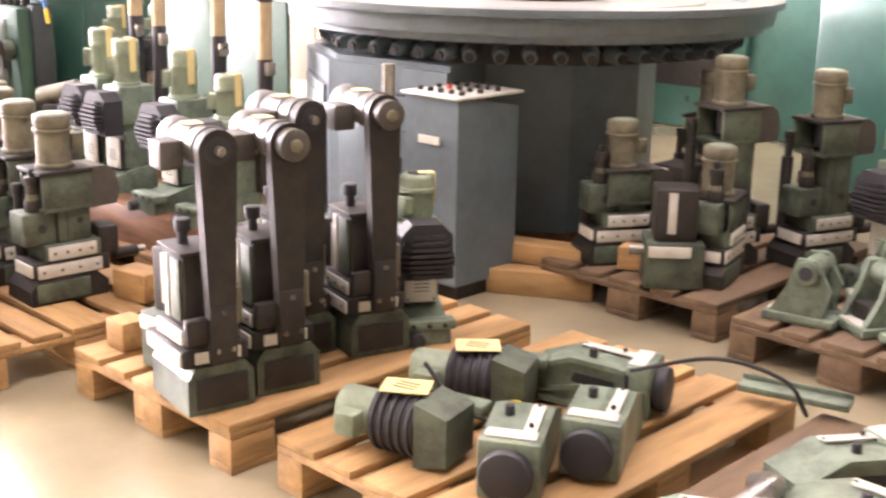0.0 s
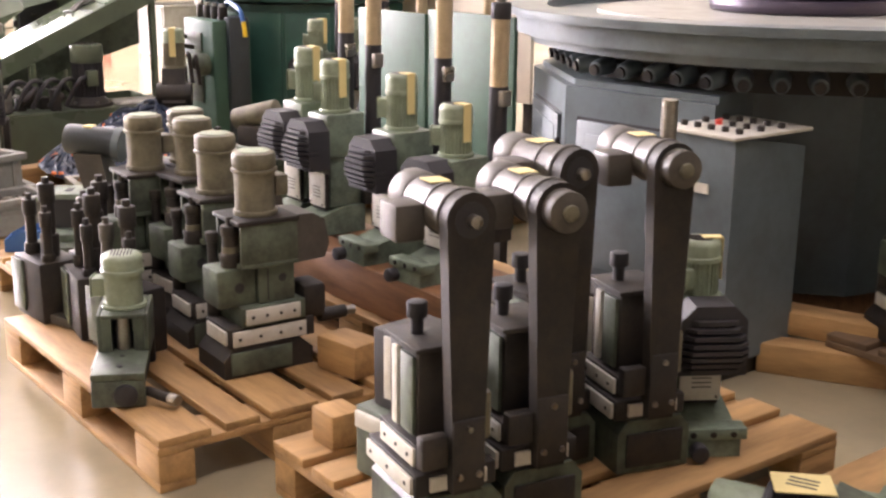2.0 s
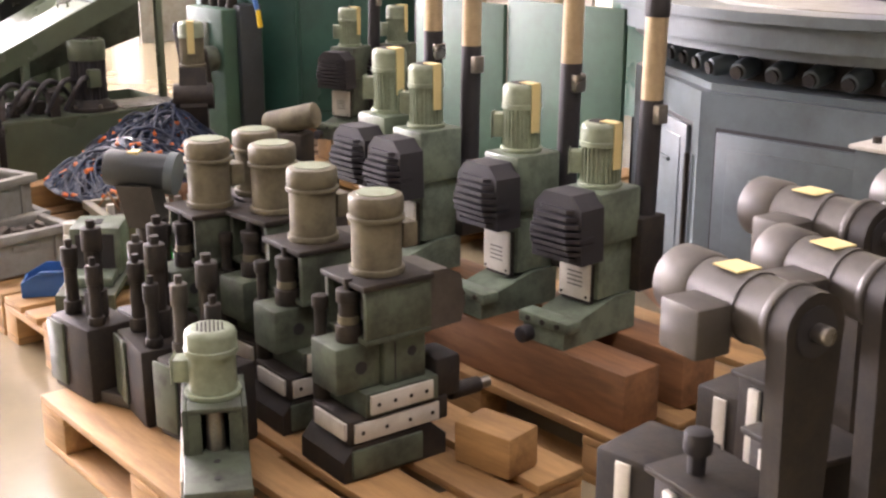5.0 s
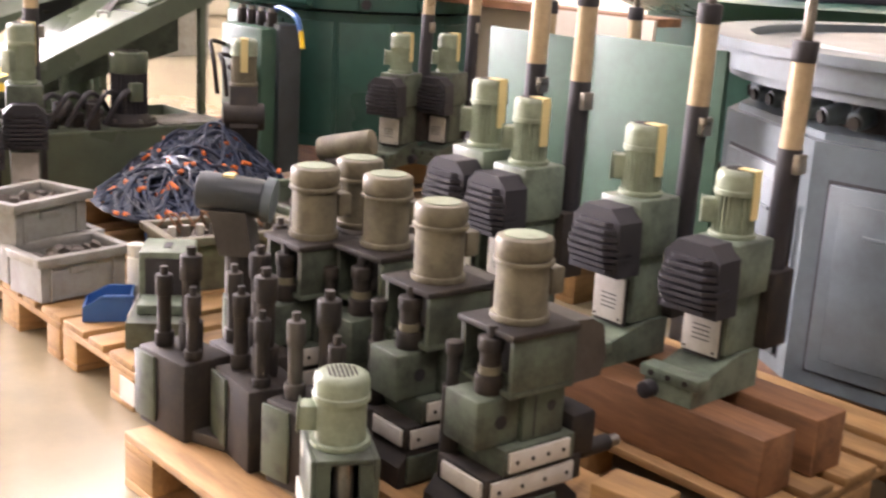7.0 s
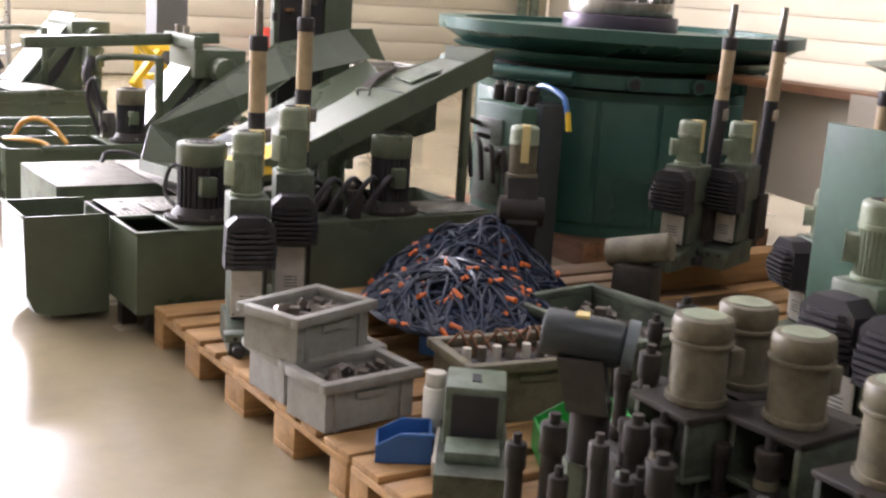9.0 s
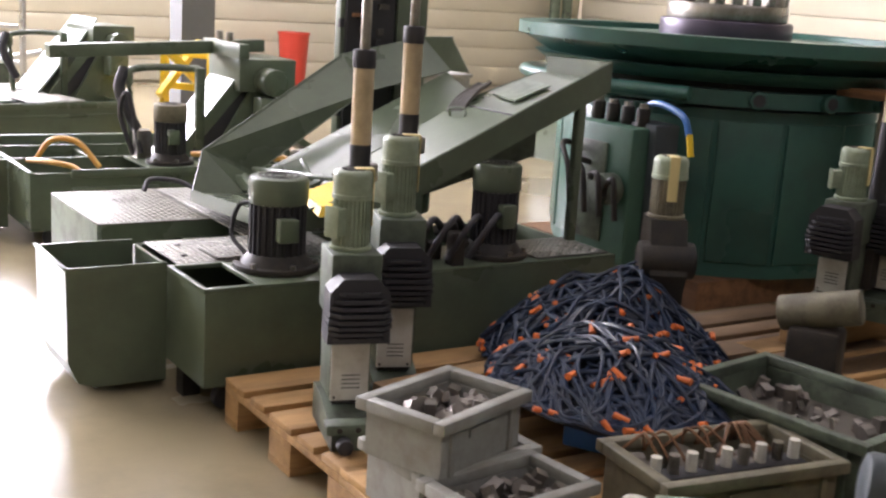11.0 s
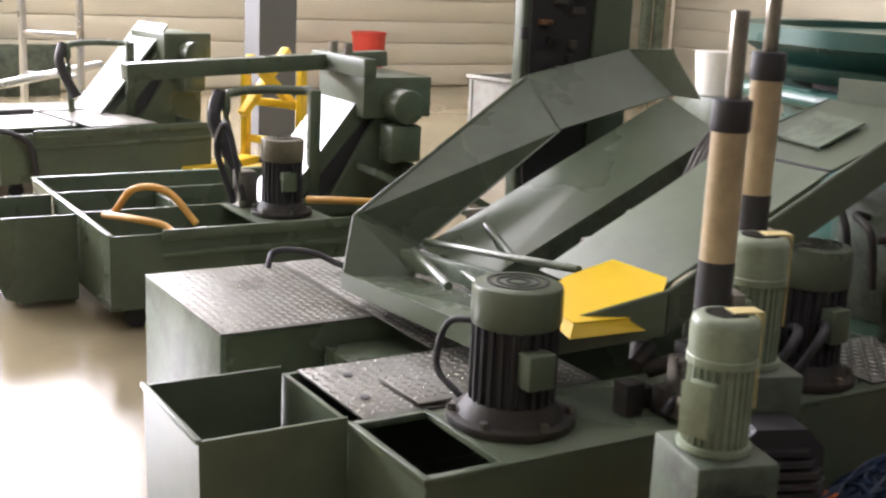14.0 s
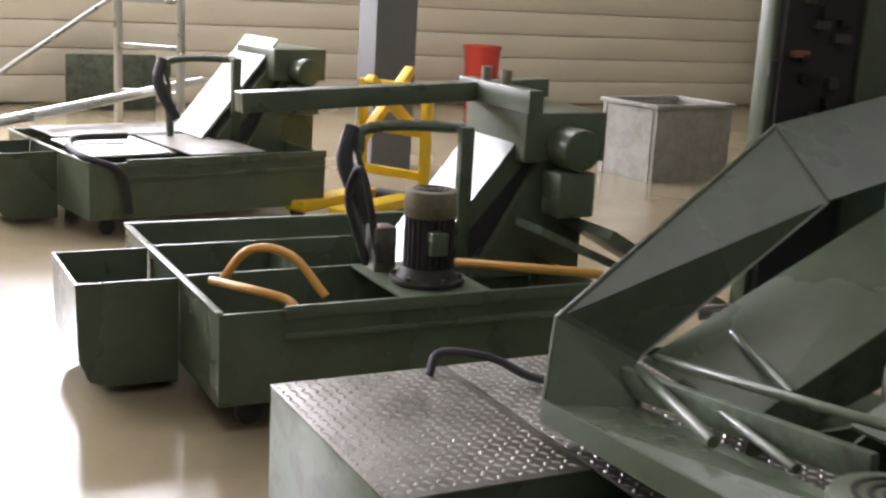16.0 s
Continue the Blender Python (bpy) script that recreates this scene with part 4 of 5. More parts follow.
part("table", cyl(B(), (0, 0, 1.08), (0, 0, 1.16), 0.88, 1.02, seg=40), M_TEAL, tm)
part("rim", ring(B(), 0, 0, 1.16, 1.22, 0.9, 1.04, 40), M_TEAL, tm)
part("top_plate", cyl(B(), (0, 0, 1.16), (0, 0, 1.19), 0.9, seg=40), M_TEAL, tm)
part("turntable", cyl(B(), (0, 0, 1.19), (0, 0, 1.28), 0.33, seg=36, bev=0.012), M_MAUVE, tm)
part("turntable", cyl(B(), (0, 0, 1.28), (0, 0, 1.36), 0.3, seg=36, bev=0.012), M_STEEL, tm)
for k in range(20):
    part("tooth", bx(B(), 0.25, 0.295, -0.022, 0.022, 1.36, 1.41, 0.002), M_STEEL, tm, m=Matrix.Rotation(2 * math.pi * k / 20, 4, "Z"))
for k in range(16):
    m = Matrix.Rotation(2 * math.pi * (k + 0.5) / 16, 4, "Z")
    part("panel", bx(B(), 0.782, 0.797, -0.145, 0.145, 0.2, 0.85, 0.006), M_TEAL, tm, m=m)
    pf = part("pipe_flange", cyl(B(), (0.84, 0, 0.955), (0.89, 0, 0.955), 0.042, seg=16, bev=0.004), M_TEAL, tm, m=m)
    part("pipe_mouth", cyl(B(), (0.888, 0, 0.955), (0.892, 0, 0.955), 0.028, seg=14), M_BLACK, pf)
part("pipe", tube(B(), curve([(-0.9, -0.45, 0.96), (-0.55, -0.82, 0.97), (0.1, -0.98, 0.97), (0.6, -0.78, 0.97)]), 0.032, 12), M_TEAL, tm)
mf = thing("valve_manifold", at(-8.15, 4.62), "dark green valve manifold with bent pipes behind the tank", "machine")
part("body", bx(B(), -0.22, 0.2, 0.1, 0.36, 0.0, 0.82, 0.015), M_SCREEN, mf)
part("cover", bx(B(), -0.18, 0.05, 0.088, 0.1, 0.3, 0.74, 0.006), M_GREEN, mf)
for k in range(4):
    x = -0.16 + 0.1 * k
    v = part("valve", cyl(B(), (x, 0.2, 0.82), (x, 0.2, 0.9), 0.03, seg=14, bev=0.004), M_DARK, mf)
    part("valve_cap", cyl(B(), (x, 0.2, 0.9), (x, 0.2, 0.92), 0.02, seg=12), M_STEEL, v)
    part("pipe", tube(B(), curve([(x, 0.09, 0.7 - 0.06 * k), (x + 0.04, -0.02, 0.72 - 0.06 * k), (x + 0.14, -0.06, 0.62), (x + 0.16, -0.05, 0.45)]), 0.013, 8), M_DARK, mf)
part("motor", cyl(B(), (0.12, 0.0, 0.55), (0.12, 0.09, 0.55), 0.07, seg=20, bev=0.01), M_GREEN, mf)
tm2 = thing("rotary_machine", at(-7.0, 8.6), "second teal rotary machine with a raised round table", "machine")
part("base", cyl(B(), (0, 0, 0), (0, 0, 0.95), 1.2, seg=16), M_TEAL, tm2)
part("table", cyl(B(), (0, 0, 0.95), (0, 0, 1.07), 1.3, 1.6, seg=36), M_TEAL, tm2)
part("turntable", cyl(B(), (0, 0, 1.07), (0, 0, 1.32), 0.5, seg=36, bev=0.02), M_MAUVE, tm2)
tm3 = thing("machine_cabinet", at(-4.7, 8.4), "teal machine cabinet with open bays", "machine")
part("body", bx(B(), -0.9, 0.7, 0, 1.2, 0, 1.25, 0.02), M_TEAL, tm3)
# flat dark sheet on the solid body, painting the shade inside an open bay
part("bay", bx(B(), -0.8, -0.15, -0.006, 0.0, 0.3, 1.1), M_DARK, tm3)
part("frame", bx(B(), -0.1, 0.0, -0.05, 0.0, 0.0, 1.3, 0.01), M_TEAL, tm3)
tm4 = thing("machine_cabinet", at(-2.6, 7.0), "teal machine cabinet with a light blue frame", "machine")
part("body", bx(B(), -0.9, 1.6, 0, 1.0, 0.05, 1.2, 0.02), M_TEAL, tm4)
part("frame", bx(B(), -0.35, -0.27, -0.09, 0.0, 0.0, 1.4, 0.01), mat("light_blue_paint", (0.2, 0.36, 0.37), 0.45), tm4)
part("frame", bx(B(), 0.35, 0.43, -0.09, 0.0, 0.0, 1.4, 0.01), M_TUBE, tm4)
bd = thing("enclosure_panel", at(-7.45, 6.2), "pale beige enclosure panels with a red-brown top edge", "panel")
part("sheet", bx(B(), -0.55, 0.35, 0, 0.02, 0.45, 1.02), M_BOARD, bd, m=pose(0.3, -0.35, 0, 0, 0, -12))
part("sheet", bx(B(), 0.65, 1.35, -0.5, -0.48, 0.45, 1.02), M_BOARD, bd)
part("edge", bx(B(), -0.3, 1.35, -0.47, -0.3, 0.99, 1.03), M_BEAM, bd)
part("leg", bx(B(), 0.0, 0.06, -0.4, -0.34, 0, 0.45), M_DARK, bd)
part("leg", bx(B(), 1.25, 1.31, -0.46, -0.4, 0, 0.45), M_DARK, bd)
gp = thing("green_screen", at(-5.35, 4.42, 0), "dull green sheet-metal guard panel standing on edge", "panel")
part("sheet", bx(B(), -0.5, 0.02, 0, 0.02, 0.2, 1.03, 0.004), M_SCREEN, gp)
part("sheet", bx(B(), 0.03, 0.6, 0.01, 0.03, 0.2, 1.05, 0.004), M_SCREEN, gp)
for x in (-0.4, 0.5):
    part("leg", bx(B(), x, x + 0.05, 0.0, 0.04, 0, 0.2), M_DARK, gp)
wr = thing("plastic_wrapped_unit", at(-8.0, 4.88), "grey plastic-wrapped upright unit with taped hoses", "machine part")
part("wrap", bx(B(), -0.08, 0.09, -0.07, 0.07, 0.0, 0.84, 0.012), M_WRAP, wr)
part("hose", tube(B(), curve([(-0.1, 0, 0.87), (0.05, -0.05, 0.93), (0.25, -0.08, 0.9), (0.3, -0.08, 0.82)]), 0.014, 10), M_BLUE, wr)
part("tip", cyl(B(), (0.3, -0.08, 0.83), (0.32, -0.08, 0.74), 0.014, seg=10), M_YEL, wr)

# ---- crates, bins and loose parts on the pallets ----


def crate(m, l, w, h, label, material=M_KLT, fill=True, name="plastic_crate", cat="crate"):
    """An open stacking crate, l along x, w along y."""
    ob = thing(name, m, label, cat)
    t, s = 0.012, 0.02
    sh = B()
    for x0, x1, y0, y1, z0, z1 in ((s, l - s, s, w - s, 0, 0.01), (s, s + t, s, w - s, 0.01, h - 0.03), (l - s - t, l - s, s, w - s, 0.01, h - 0.03),
                                   (s + t, l - s - t, s, s + t, 0.01, h - 0.03), (s + t, l - s - t, w - s - t, w - s, 0.01, h - 0.03)):
        bx(sh, x0, x1, y0, y1, z0, z1)
    part("shell", sh, material, ob)
    rim = B()
    for x0, x1, y0, y1 in ((0, l, 0, s + t), (0, l, w - s - t, w), (0, s + t, s + t, w - s - t), (l - s - t, l, s + t, w - s - t)):
        bx(rim, x0, x1, y0, y1, h - 0.03, h, 0.004)
    part("rim", rim, material, ob)
    for x in (s + 0.03, l - s - 0.05):
        part("rib", bx(B(), x, x + 0.015, s - 0.008, s, 0.0, h - 0.03), material, ob)
        part("rib", bx(B(), x, x + 0.015, w - s, w - s + 0.008, 0.0, h - 0.03), material, ob)
    part("grip", bx(B(), l * 0.35, l * 0.65, s - 0.006, s, h - 0.065, h - 0.045), material, ob)
    if fill:
        rg = random.Random(int(l * 1000 + w * 77 + h * 31))
        f = bx(B(), s + t, l - s - t, s + t, w - s - t, 0.01, h * 0.6)
        for k in range(46):
            c = Vector((rg.uniform(0.06, l - 0.06), rg.uniform(0.06, w - 0.06), h * rg.uniform(0.55, 0.8)))
            q = Matrix.Translation(c) @ Euler((rg.uniform(0, 3), rg.uniform(0, 3), rg.uniform(0, 3))).to_matrix().to_4x4()
            if k % 3:
                e = rg.uniform(0.012, 0.03)
                bx(f, -e, e, -e * 0.6, e * 0.6, -e * 0.5, e * 0.5, 0, q)
            else:
                e = rg.uniform(0.015, 0.03)
                cyl(f, q @ Vector((0, 0, -e * 0.6)), q @ Vector((0, 0, e * 0.6)), e, seg=10)
        tagged(part("loose_part", f, M_CHIPS, ob, "heap of small dark machined parts"), kind="stuff")
    return ob


crate(at(-5.99, 2.67, P, 97), 0.35, 0.24, 0.15, "grey plastic crate of small metal parts on a pallet")
crate(at(-6.245, 2.66, P, 94), 0.37, 0.26, 0.147, "grey plastic crate under another crate")
crate(at(-6.17, 2.67, P + 0.149, 110), 0.35, 0.26, 0.14, "grey plastic crate of metal parts, stacked on another")
big_bin = crate(at(-5.88, 3.07, P, 82), 0.52, 0.3, 0.19, "brown steel box full of cables and fittings", M_OLIVE, True, "steel_box", "box")
crate(at(-6.4, 3.55, P, 8), 0.6, 0.45, 0.22, "grey-green steel box heaped with hoses", M_GREEN, True, "steel_box", "box")


def pick_bin(m, l, w, h, material, label):
    ob = thing("storage_bin", m, label, "bin")
    bm = prism(B(), [(0, 0), (l, 0), (l, h), (l * 0.45, h), (0, h * 0.55)], 0, 0.006)
    prism(bm, [(0, 0), (l, 0), (l, h), (l * 0.45, h), (0, h * 0.55)], w - 0.006, w)
    bx(bm, 0, l, 0.006, w - 0.006, 0, 0.006)
    bx(bm, l - 0.006, l, 0.006, w - 0.006, 0.006, h)
    bx(bm, 0, 0.006, 0.006, w - 0.006, 0.006, h * 0.55)
    part("shell", bm, material, ob)
    part("lip", bx(B(), l * 0.4, l + 0.006, -0.006, 0.0, h - 0.012, h, 0.002), material, ob)
    return ob


pick_bin(at(-5.78, 2.72, P, 60), 0.15, 0.12, 0.085, M_BLUE, "blue plastic storage bin at a pallet's edge")
pick_bin(at(-5.55, 3.1, P, 62), 0.24, 0.18, 0.15, M_GBIN, "bright green plastic storage bin on a pallet")
pick_bin(at(-6.55, 3.32, P, 30), 0.22, 0.3, 0.17, M_BLUE, "blue plastic bin beside the hoses")
sp = thing("spray_can", at(-5.83, 2.93, P), "white spray can with a pale cap", "can")
part("can", cyl(B(), (0, 0, 0), (0, 0, 0.17), 0.033, seg=18, bev=0.005), M_WHITE, sp)
part("cap", cyl(B(), (0, 0, 0.17), (0, 0, 0.212), 0.03, seg=18, bev=0.006), M_PLATE, sp)
part("band", cyl(B(), (0, 0, 0.04), (0, 0, 0.06), 0.0335, seg=18), M_KLT, sp)
su = thing("slide_unit", at(-5.62, 2.92, P, -35), "grey-green slide unit with a box housing", "machine unit")
part("bed", prism(B(), [(-0.16, 0.08), (0.22, 0.08), (0.22, 0.0), (0.2, 0.0), (0.2, 0.06), (-0.12, 0.06), (-0.12, 0), (-0.16, 0)], -0.09, 0.09), M_GREEN, su)
part("housing", bx(B(), -0.15, 0.02, -0.08, 0.08, 0.08, 0.24, 0.008), M_LGREEN, su)
part("glass", bx(B(), 0.02, 0.026, -0.06, 0.06, 0.1, 0.22), M_BLACK, su)
part("slot", bx(B(), -0.09, -0.03, -0.012, 0.012, 0.24, 0.243), M_BLACK, su)
part("guide", bx(B(), -0.13, 0.12, -0.1, -0.09, 0.03, 0.07, 0.002), M_PLATE, su)
part("step", bx(B(), 0.03, 0.14, -0.07, 0.07, 0.08, 0.11, 0.004), M_LGREEN, su)
part("knob", cyl(B(), (-0.1, -0.09, 0.03), (-0.1, -0.14, 0.03), 0.03, seg=14), M_BLACK, su)
hm = thing("horizontal_motor", at(-5.12, 2.88, P, 225), "blue-grey horizontal motor on a dark stand", "motor")
part("stand", cyl(B(), (0, 0, 0), (0, 0, 0.38), 0.045, seg=18), M_DARK, hm)
part("sleeve", cyl(B(), (0, 0, 0.06), (0, 0, 0.24), 0.052, seg=8), M_GREEN, hm)
part("bracket", prism(B(), [(-0.04, 0.36), (0.05, 0.36), (0.08, 0.48), (-0.02, 0.48)], -0.05, 0.05), M_ARM, hm)
part("motor", cyl(B(), (-0.06, 0, 0.51), (0.12, 0, 0.525), 0.052, seg=26, bev=0.012), M_WRAP, hm)
part("flange", cyl(B(), (-0.085, 0, 0.507), (-0.06, 0, 0.51), 0.06, seg=26), M_GREY, hm)
part("label_plate", bx(B(), 0.02, 0.05, -0.02, 0.02, 0.564, 0.572), M_TAPE, hm)
for a, b, r in ((-5.2, 3.1, -15), (-5.25, 3.4, 0), (-5.5, 3.5, 20)):
    spindle_cluster(at(a, b, P, r), "oily dark block with upright tool spindles on a pallet")
sc = thing("paper_scrap", at(-4.85, 2.55, P, 20), "dark steel plate over a torn card on a pallet", "scrap")
part("plate", bx(B(), 0, 0.16, 0, 0.05, 0, 0.03, 0.003), M_ARM, sc)
part("card", bx(B(), -0.02, 0.1, 0.05, 0.12, 0, 0.025, 0.004), M_TAPE, sc)

# tangled hoses: a heap of loops with orange fittings


def hose_heap(m, rad, high, count, seed, label):
    ob = thing("hose_heap", m, label, "hoses")
    rg = random.Random(seed)
    hb, ob2 = B(), B()
    for k in range(count):
        x, y = rg.uniform(-1, 1), rg.uniform(-1, 1)
        pts = []
        ang = rg.uniform(0, 6.3)
        for j in range(8):
            ang += rg.uniform(-1.1, 1.1)
            x, y = x + 0.42 * math.cos(ang), y + 0.42 * math.sin(ang)
            d = math.hypot(x, y)
            if d > 1:
                x, y, ang = x / d, y / d, ang + 2.2
            hh = high * max(0.05, 1 - 0.85 * min(1, math.hypot(x, y)) ** 2) * (0.9 + 0.3 * noise.noise((x * 2.2, y * 2.2, seed)))
            pts.append((x * rad, y * rad * 0.8, 0.02 + hh * rg.uniform(0.7, 1.0)))
        tube(hb, curve(pts, 28), rg.uniform(0.0045, 0.007), 6)
        for e in (0, -1, 4):
            if rg.random() < 0.22:
                p = Vector(pts[e])
                q = Vector((rg.uniform(-1, 1), rg.uniform(-1, 1), rg.uniform(-0.2, 0.6))).normalized() * 0.022
                cyl(ob2, p - q, p + q, 0.0105, 0.008, seg=8)
    core = bmesh.ops.create_icosphere(hb, subdivisions=3, radius=1)["verts"]
    for v in core:
        v.co = Vector((v.co.x * rad * 0.9, v.co.y * rad * 0.72, max(0.0, v.co.z) * high * 0.45 + 0.004))
    tagged(part("hose", hb, M_HOSE, ob, "dark blue ribbed hose lengths"), kind="stuff")
    tagged(part("fitting", ob2, M_ORANGE, ob, "orange plastic end fittings"), kind="stuff")
    return ob


pallet(at(-6.66, 3.93, 0, 90), M_WOODD, OLDP)
hose_heap(at(-6.98, 3.83, P, 10), 0.45, 0.36, 190, 3, "heap of tangled dark blue hoses with orange fittings")
hose_heap(at(-6.58, 3.5, P + 0.1, 0), 0.4, 0.2, 150, 5, "heap of tangled dark blue hoses in a box")
vb = thing("valve_bank", at(-5.97, 3.34, P + 0.13, 82), "strip of valves with red wires in a steel box", "valves")
part("strip", bx(B(), -0.22, 0.22, -0.03, 0.03, 0, 0.03, 0.004), M_BLACK, vb)
for k in range(9):
    part("valve", cyl(B(), (-0.2 + 0.05 * k, 0, 0.03), (-0.2 + 0.05 * k, 0, 0.075), 0.014, seg=10), M_STEEL if k % 2 else M_PLATE, vb)
wires = B()
rg = random.Random(9)
for k in range(14):
    x = rg.uniform(-0.2, 0.2)
    tube(wires, curve([(x, 0.03, 0.04), (x + rg.uniform(-.06, .06), 0.08, 0.1), (x + rg.uniform(-.1, .1), 0.15, 0.02)], 10), 0.004, 5)
part("wire", wires, M_BEAM, vb)
lm = thing("taped_motor_unit", at(-6.95, 4.0, P, -30), "dark drive unit with a taped motor leaning on a pallet", "machine unit")
part("body", prism(B(), [(-0.07, 0), (0.07, 0), (0.09, 0.3), (0.12, 0.36), (0.06, 0.53), (-0.06, 0.53), (-0.09, 0.3)], -0.06, 0.06), M_DARK, lm)
part("saddle", bx(B(), -0.11, -0.06, -0.07, 0.05, 0.1, 0.26, 0.01), M_GREEN, lm)
part("gear_case", cyl(B(), (0.06, -0.09, 0.4), (0.06, 0.09, 0.4), 0.06, seg=18, bev=0.008), M_DARK, lm)
for k in range(3):
    part("bolt", cyl(B(), (-0.03 + 0.03 * k, -0.06, 0.2), (-0.03 + 0.03 * k, -0.07, 0.2), 0.009, seg=8), M_STEEL, lm)
motor(lm, 0.0, 0, 0.53, 0.055, 0.2, M_OLIVE, M_PALE)
sg = thing("gear_unit", at(-6.45, 4.20, P, 30), "olive gear unit standing on its end", "machine unit")
part("body", bx(B(), -0.08, 0.08, -0.07, 0.07, 0.0, 0.28, 0.02), M_DARK, sg)
part("motor", cyl(B(), (-0.12, 0, 0.3), (0.12, 0, 0.36), 0.055, seg=20, bev=0.01), M_OLIVE, sg)
part("foot", bx(B(), -0.02, 0.14, -0.12, -0.07, 0.0, 0.09, 0.01), M_GREEN, sg)

# ---- coolant tanks and chip conveyors ----


def open_box(bm, x0, x1, y0, y1, z0, z1, t=0.012):
    """A box without a lid, folded from one sheet of thickness t."""
    def loop(d, z):
        return [bm.verts.new(p) for p in ((x0 + d, y0 + d, z), (x1 - d, y0 + d, z), (x1 - d, y1 - d, z), (x0 + d, y1 - d, z))]
    ls = [loop(0, z0), loop(0, z1), loop(t, z1), loop(t, z0 + t)]
    fs = [bm.faces.new(ls[0][::-1]), bm.faces.new(ls[3])]
    for lo, hi in zip(ls, ls[1:]):
        for k in range(4):
            fs.append(bm.faces.new((lo[k], lo[(k + 1) % 4], hi[(k + 1) % 4], hi[k])))
    bmesh.ops.recalc_face_normals(bm, faces=fs)
    return bm




def tread(parent, x0, x1, y0, y1, z):
    """A sheet of tread plate with raised bars in a chequer."""
    p = part("tread_plate", bx(B(), x0, x1, y0, y1, z, z + 0.006, 0.001), M_CHECK, parent, "worn steel tread plate")
    bars = []
    faces = []
    pitch = 0.024
    nx, ny = int((x1 - x0) / pitch), int((y1 - y0) / pitch)
    for i in range(nx):
        for j in range(ny):
            c = Vector((x0 + pitch * (i + 0.5), y0 + pitch * (j + 0.5), z + 0.006))
            a = math.pi / 4 if (i + j) % 2 else -math.pi / 4
            u, w = Vector((math.cos(a), math.sin(a), 0)) * 0.0125, Vector((-math.sin(a), math.cos(a), 0)) * 0.0036
            n = len(bars)
            bars += [c - u, c + w, c + u, c - w, c + Vector((0, 0, 0.0032))]
            faces += [(n + k, n + (k + 1) % 4, n + 4) for k in range(4)]
    me = bpy.data.meshes.new("raised_bar")
    me.from_pydata([tuple(v) for v in bars], [], faces)
    me.materials.append(M_BAR)
    tagged(part("raised_bar", me, None, p), kind="stuff")
    return p


def castor(parent, x, y, top):
    c = part("castor", bx(B(), x - 0.03, x + 0.03, y - 0.03, y + 0.03, 0.07, top, 0.003), M_DARK, parent)
    part("wheel", cyl(B(), (x - 0.018, y, 0.04), (x + 0.018, y, 0.04), 0.04, seg=16, bev=0.004), M_BLACK, c)


def pump(parent, x, y, z, r, h, cap=M_OLIVE):
    part("pump_foot", cyl(B(), (x, y, z), (x, y, z + 0.02), r * 1.5, seg=24, bev=0.004), M_DARK, parent)
    part("pump_flange", cyl(B(), (x, y, z + 0.02), (x, y, z + 0.055), r * 1.25, r, seg=24), M_DARK, parent)
    part("pump_motor", finned(x, y, z + 0.05, z + h * 0.72, r * 0.9, r, 24), M_BLACK, parent)
    cw = part("fan_cowl", cyl(B(), (x, y, z + h * 0.7), (x, y, z + h), r * 1.04, seg=28, bev=r * 0.14), cap, parent)
    g = B()
    for k in range(3):
        ring(g, x, y, z + h, z + h + 0.002, r * (0.2 + 0.22 * k), r * (0.28 + 0.22 * k), 20)
    part("grille", g, M_DARK, cw)
    part("terminal_box", bx(B(), x + r * 0.85, x + r * 1.35, y - r * 0.5, y + r * 0.2, z + h * 0.35, z + h * 0.6, 0.006), M_SHEET, parent)
    for k in range(6):
        a = 2 * math.pi * k / 6
        part("bolt", cyl(B(), (x + r * 1.35 * math.cos(a), y + r * 1.35 * math.sin(a), z + 0.02), (x + r * 1.35 * math.cos(a), y + r * 1.35 * math.sin(a), z + 0.034), 0.01, seg=6), M_STEEL, parent)


def chip_bin(parent, x0, x1, y0, y1, top):
    """A bin with a rounded lower front, as a shell."""
    bm = prism(B(), [(y0 + 0.1, 0.03), (y1, 0.03), (y1, top), (y0, top), (y0 + 0.008, 0.12), (y0 + 0.04, 0.05)], x0, x0 + 0.008, "x")
    prism(bm, [(y0 + 0.1, 0.03), (y1, 0.03), (y1, top), (y0, top), (y0 + 0.008, 0.12), (y0 + 0.04, 0.05)], x1 - 0.008, x1, "x")
    path = [(y1, 0.03), (y0 + 0.1, 0.03), (y0 + 0.04, 0.05), (y0 + 0.008, 0.12), (y0, top)]
    for (ya, za), (yb, zb) in zip(path, path[1:]):
        d = Vector((yb - ya, zb - za)).normalized()
        nx, nz = d.y * 0.008, -d.x * 0.008
        prism(bm, [(ya, za), (yb, zb), (yb + nx, zb + nz if zb != top else zb), (ya + nx, za - nz if za == 0.03 else za + nz)], x0 + 0.008, x1 - 0.008, "x")
    return part("bin", bm, M_SHEET, parent)


# the near tank, with bin, cover plates and two pumps
T1 = thing("coolant_tank", at(0, 0), "green sheet-steel coolant tank with chip bin and pumps", "tank")
chip_bin(T1, -8.15, -7.785, 2.29, 2.62, 0.43)
part("bin_rim", bx(B(), -8.155, -7.78, 2.283, 2.297, 0.425, 0.436, 0.003), M_SHEET, T1)
part("stain", cyl(B(), (-7.97, 2.45, 0.039), (-7.97, 2.45, 0.042), 0.1, seg=22), M_BEAM, T1, "round brown residue on the bin's floor")
part("tank", open_box(B(), -8.15, -7.46, 2.625, 4.25, 0.1, 0.41), M_SHEET, T1)
part("cover", bx(B(), -7.78, -7.46, 2.815, 4.25, 0.411, 0.417, 0.001), M_SHEET, T1)
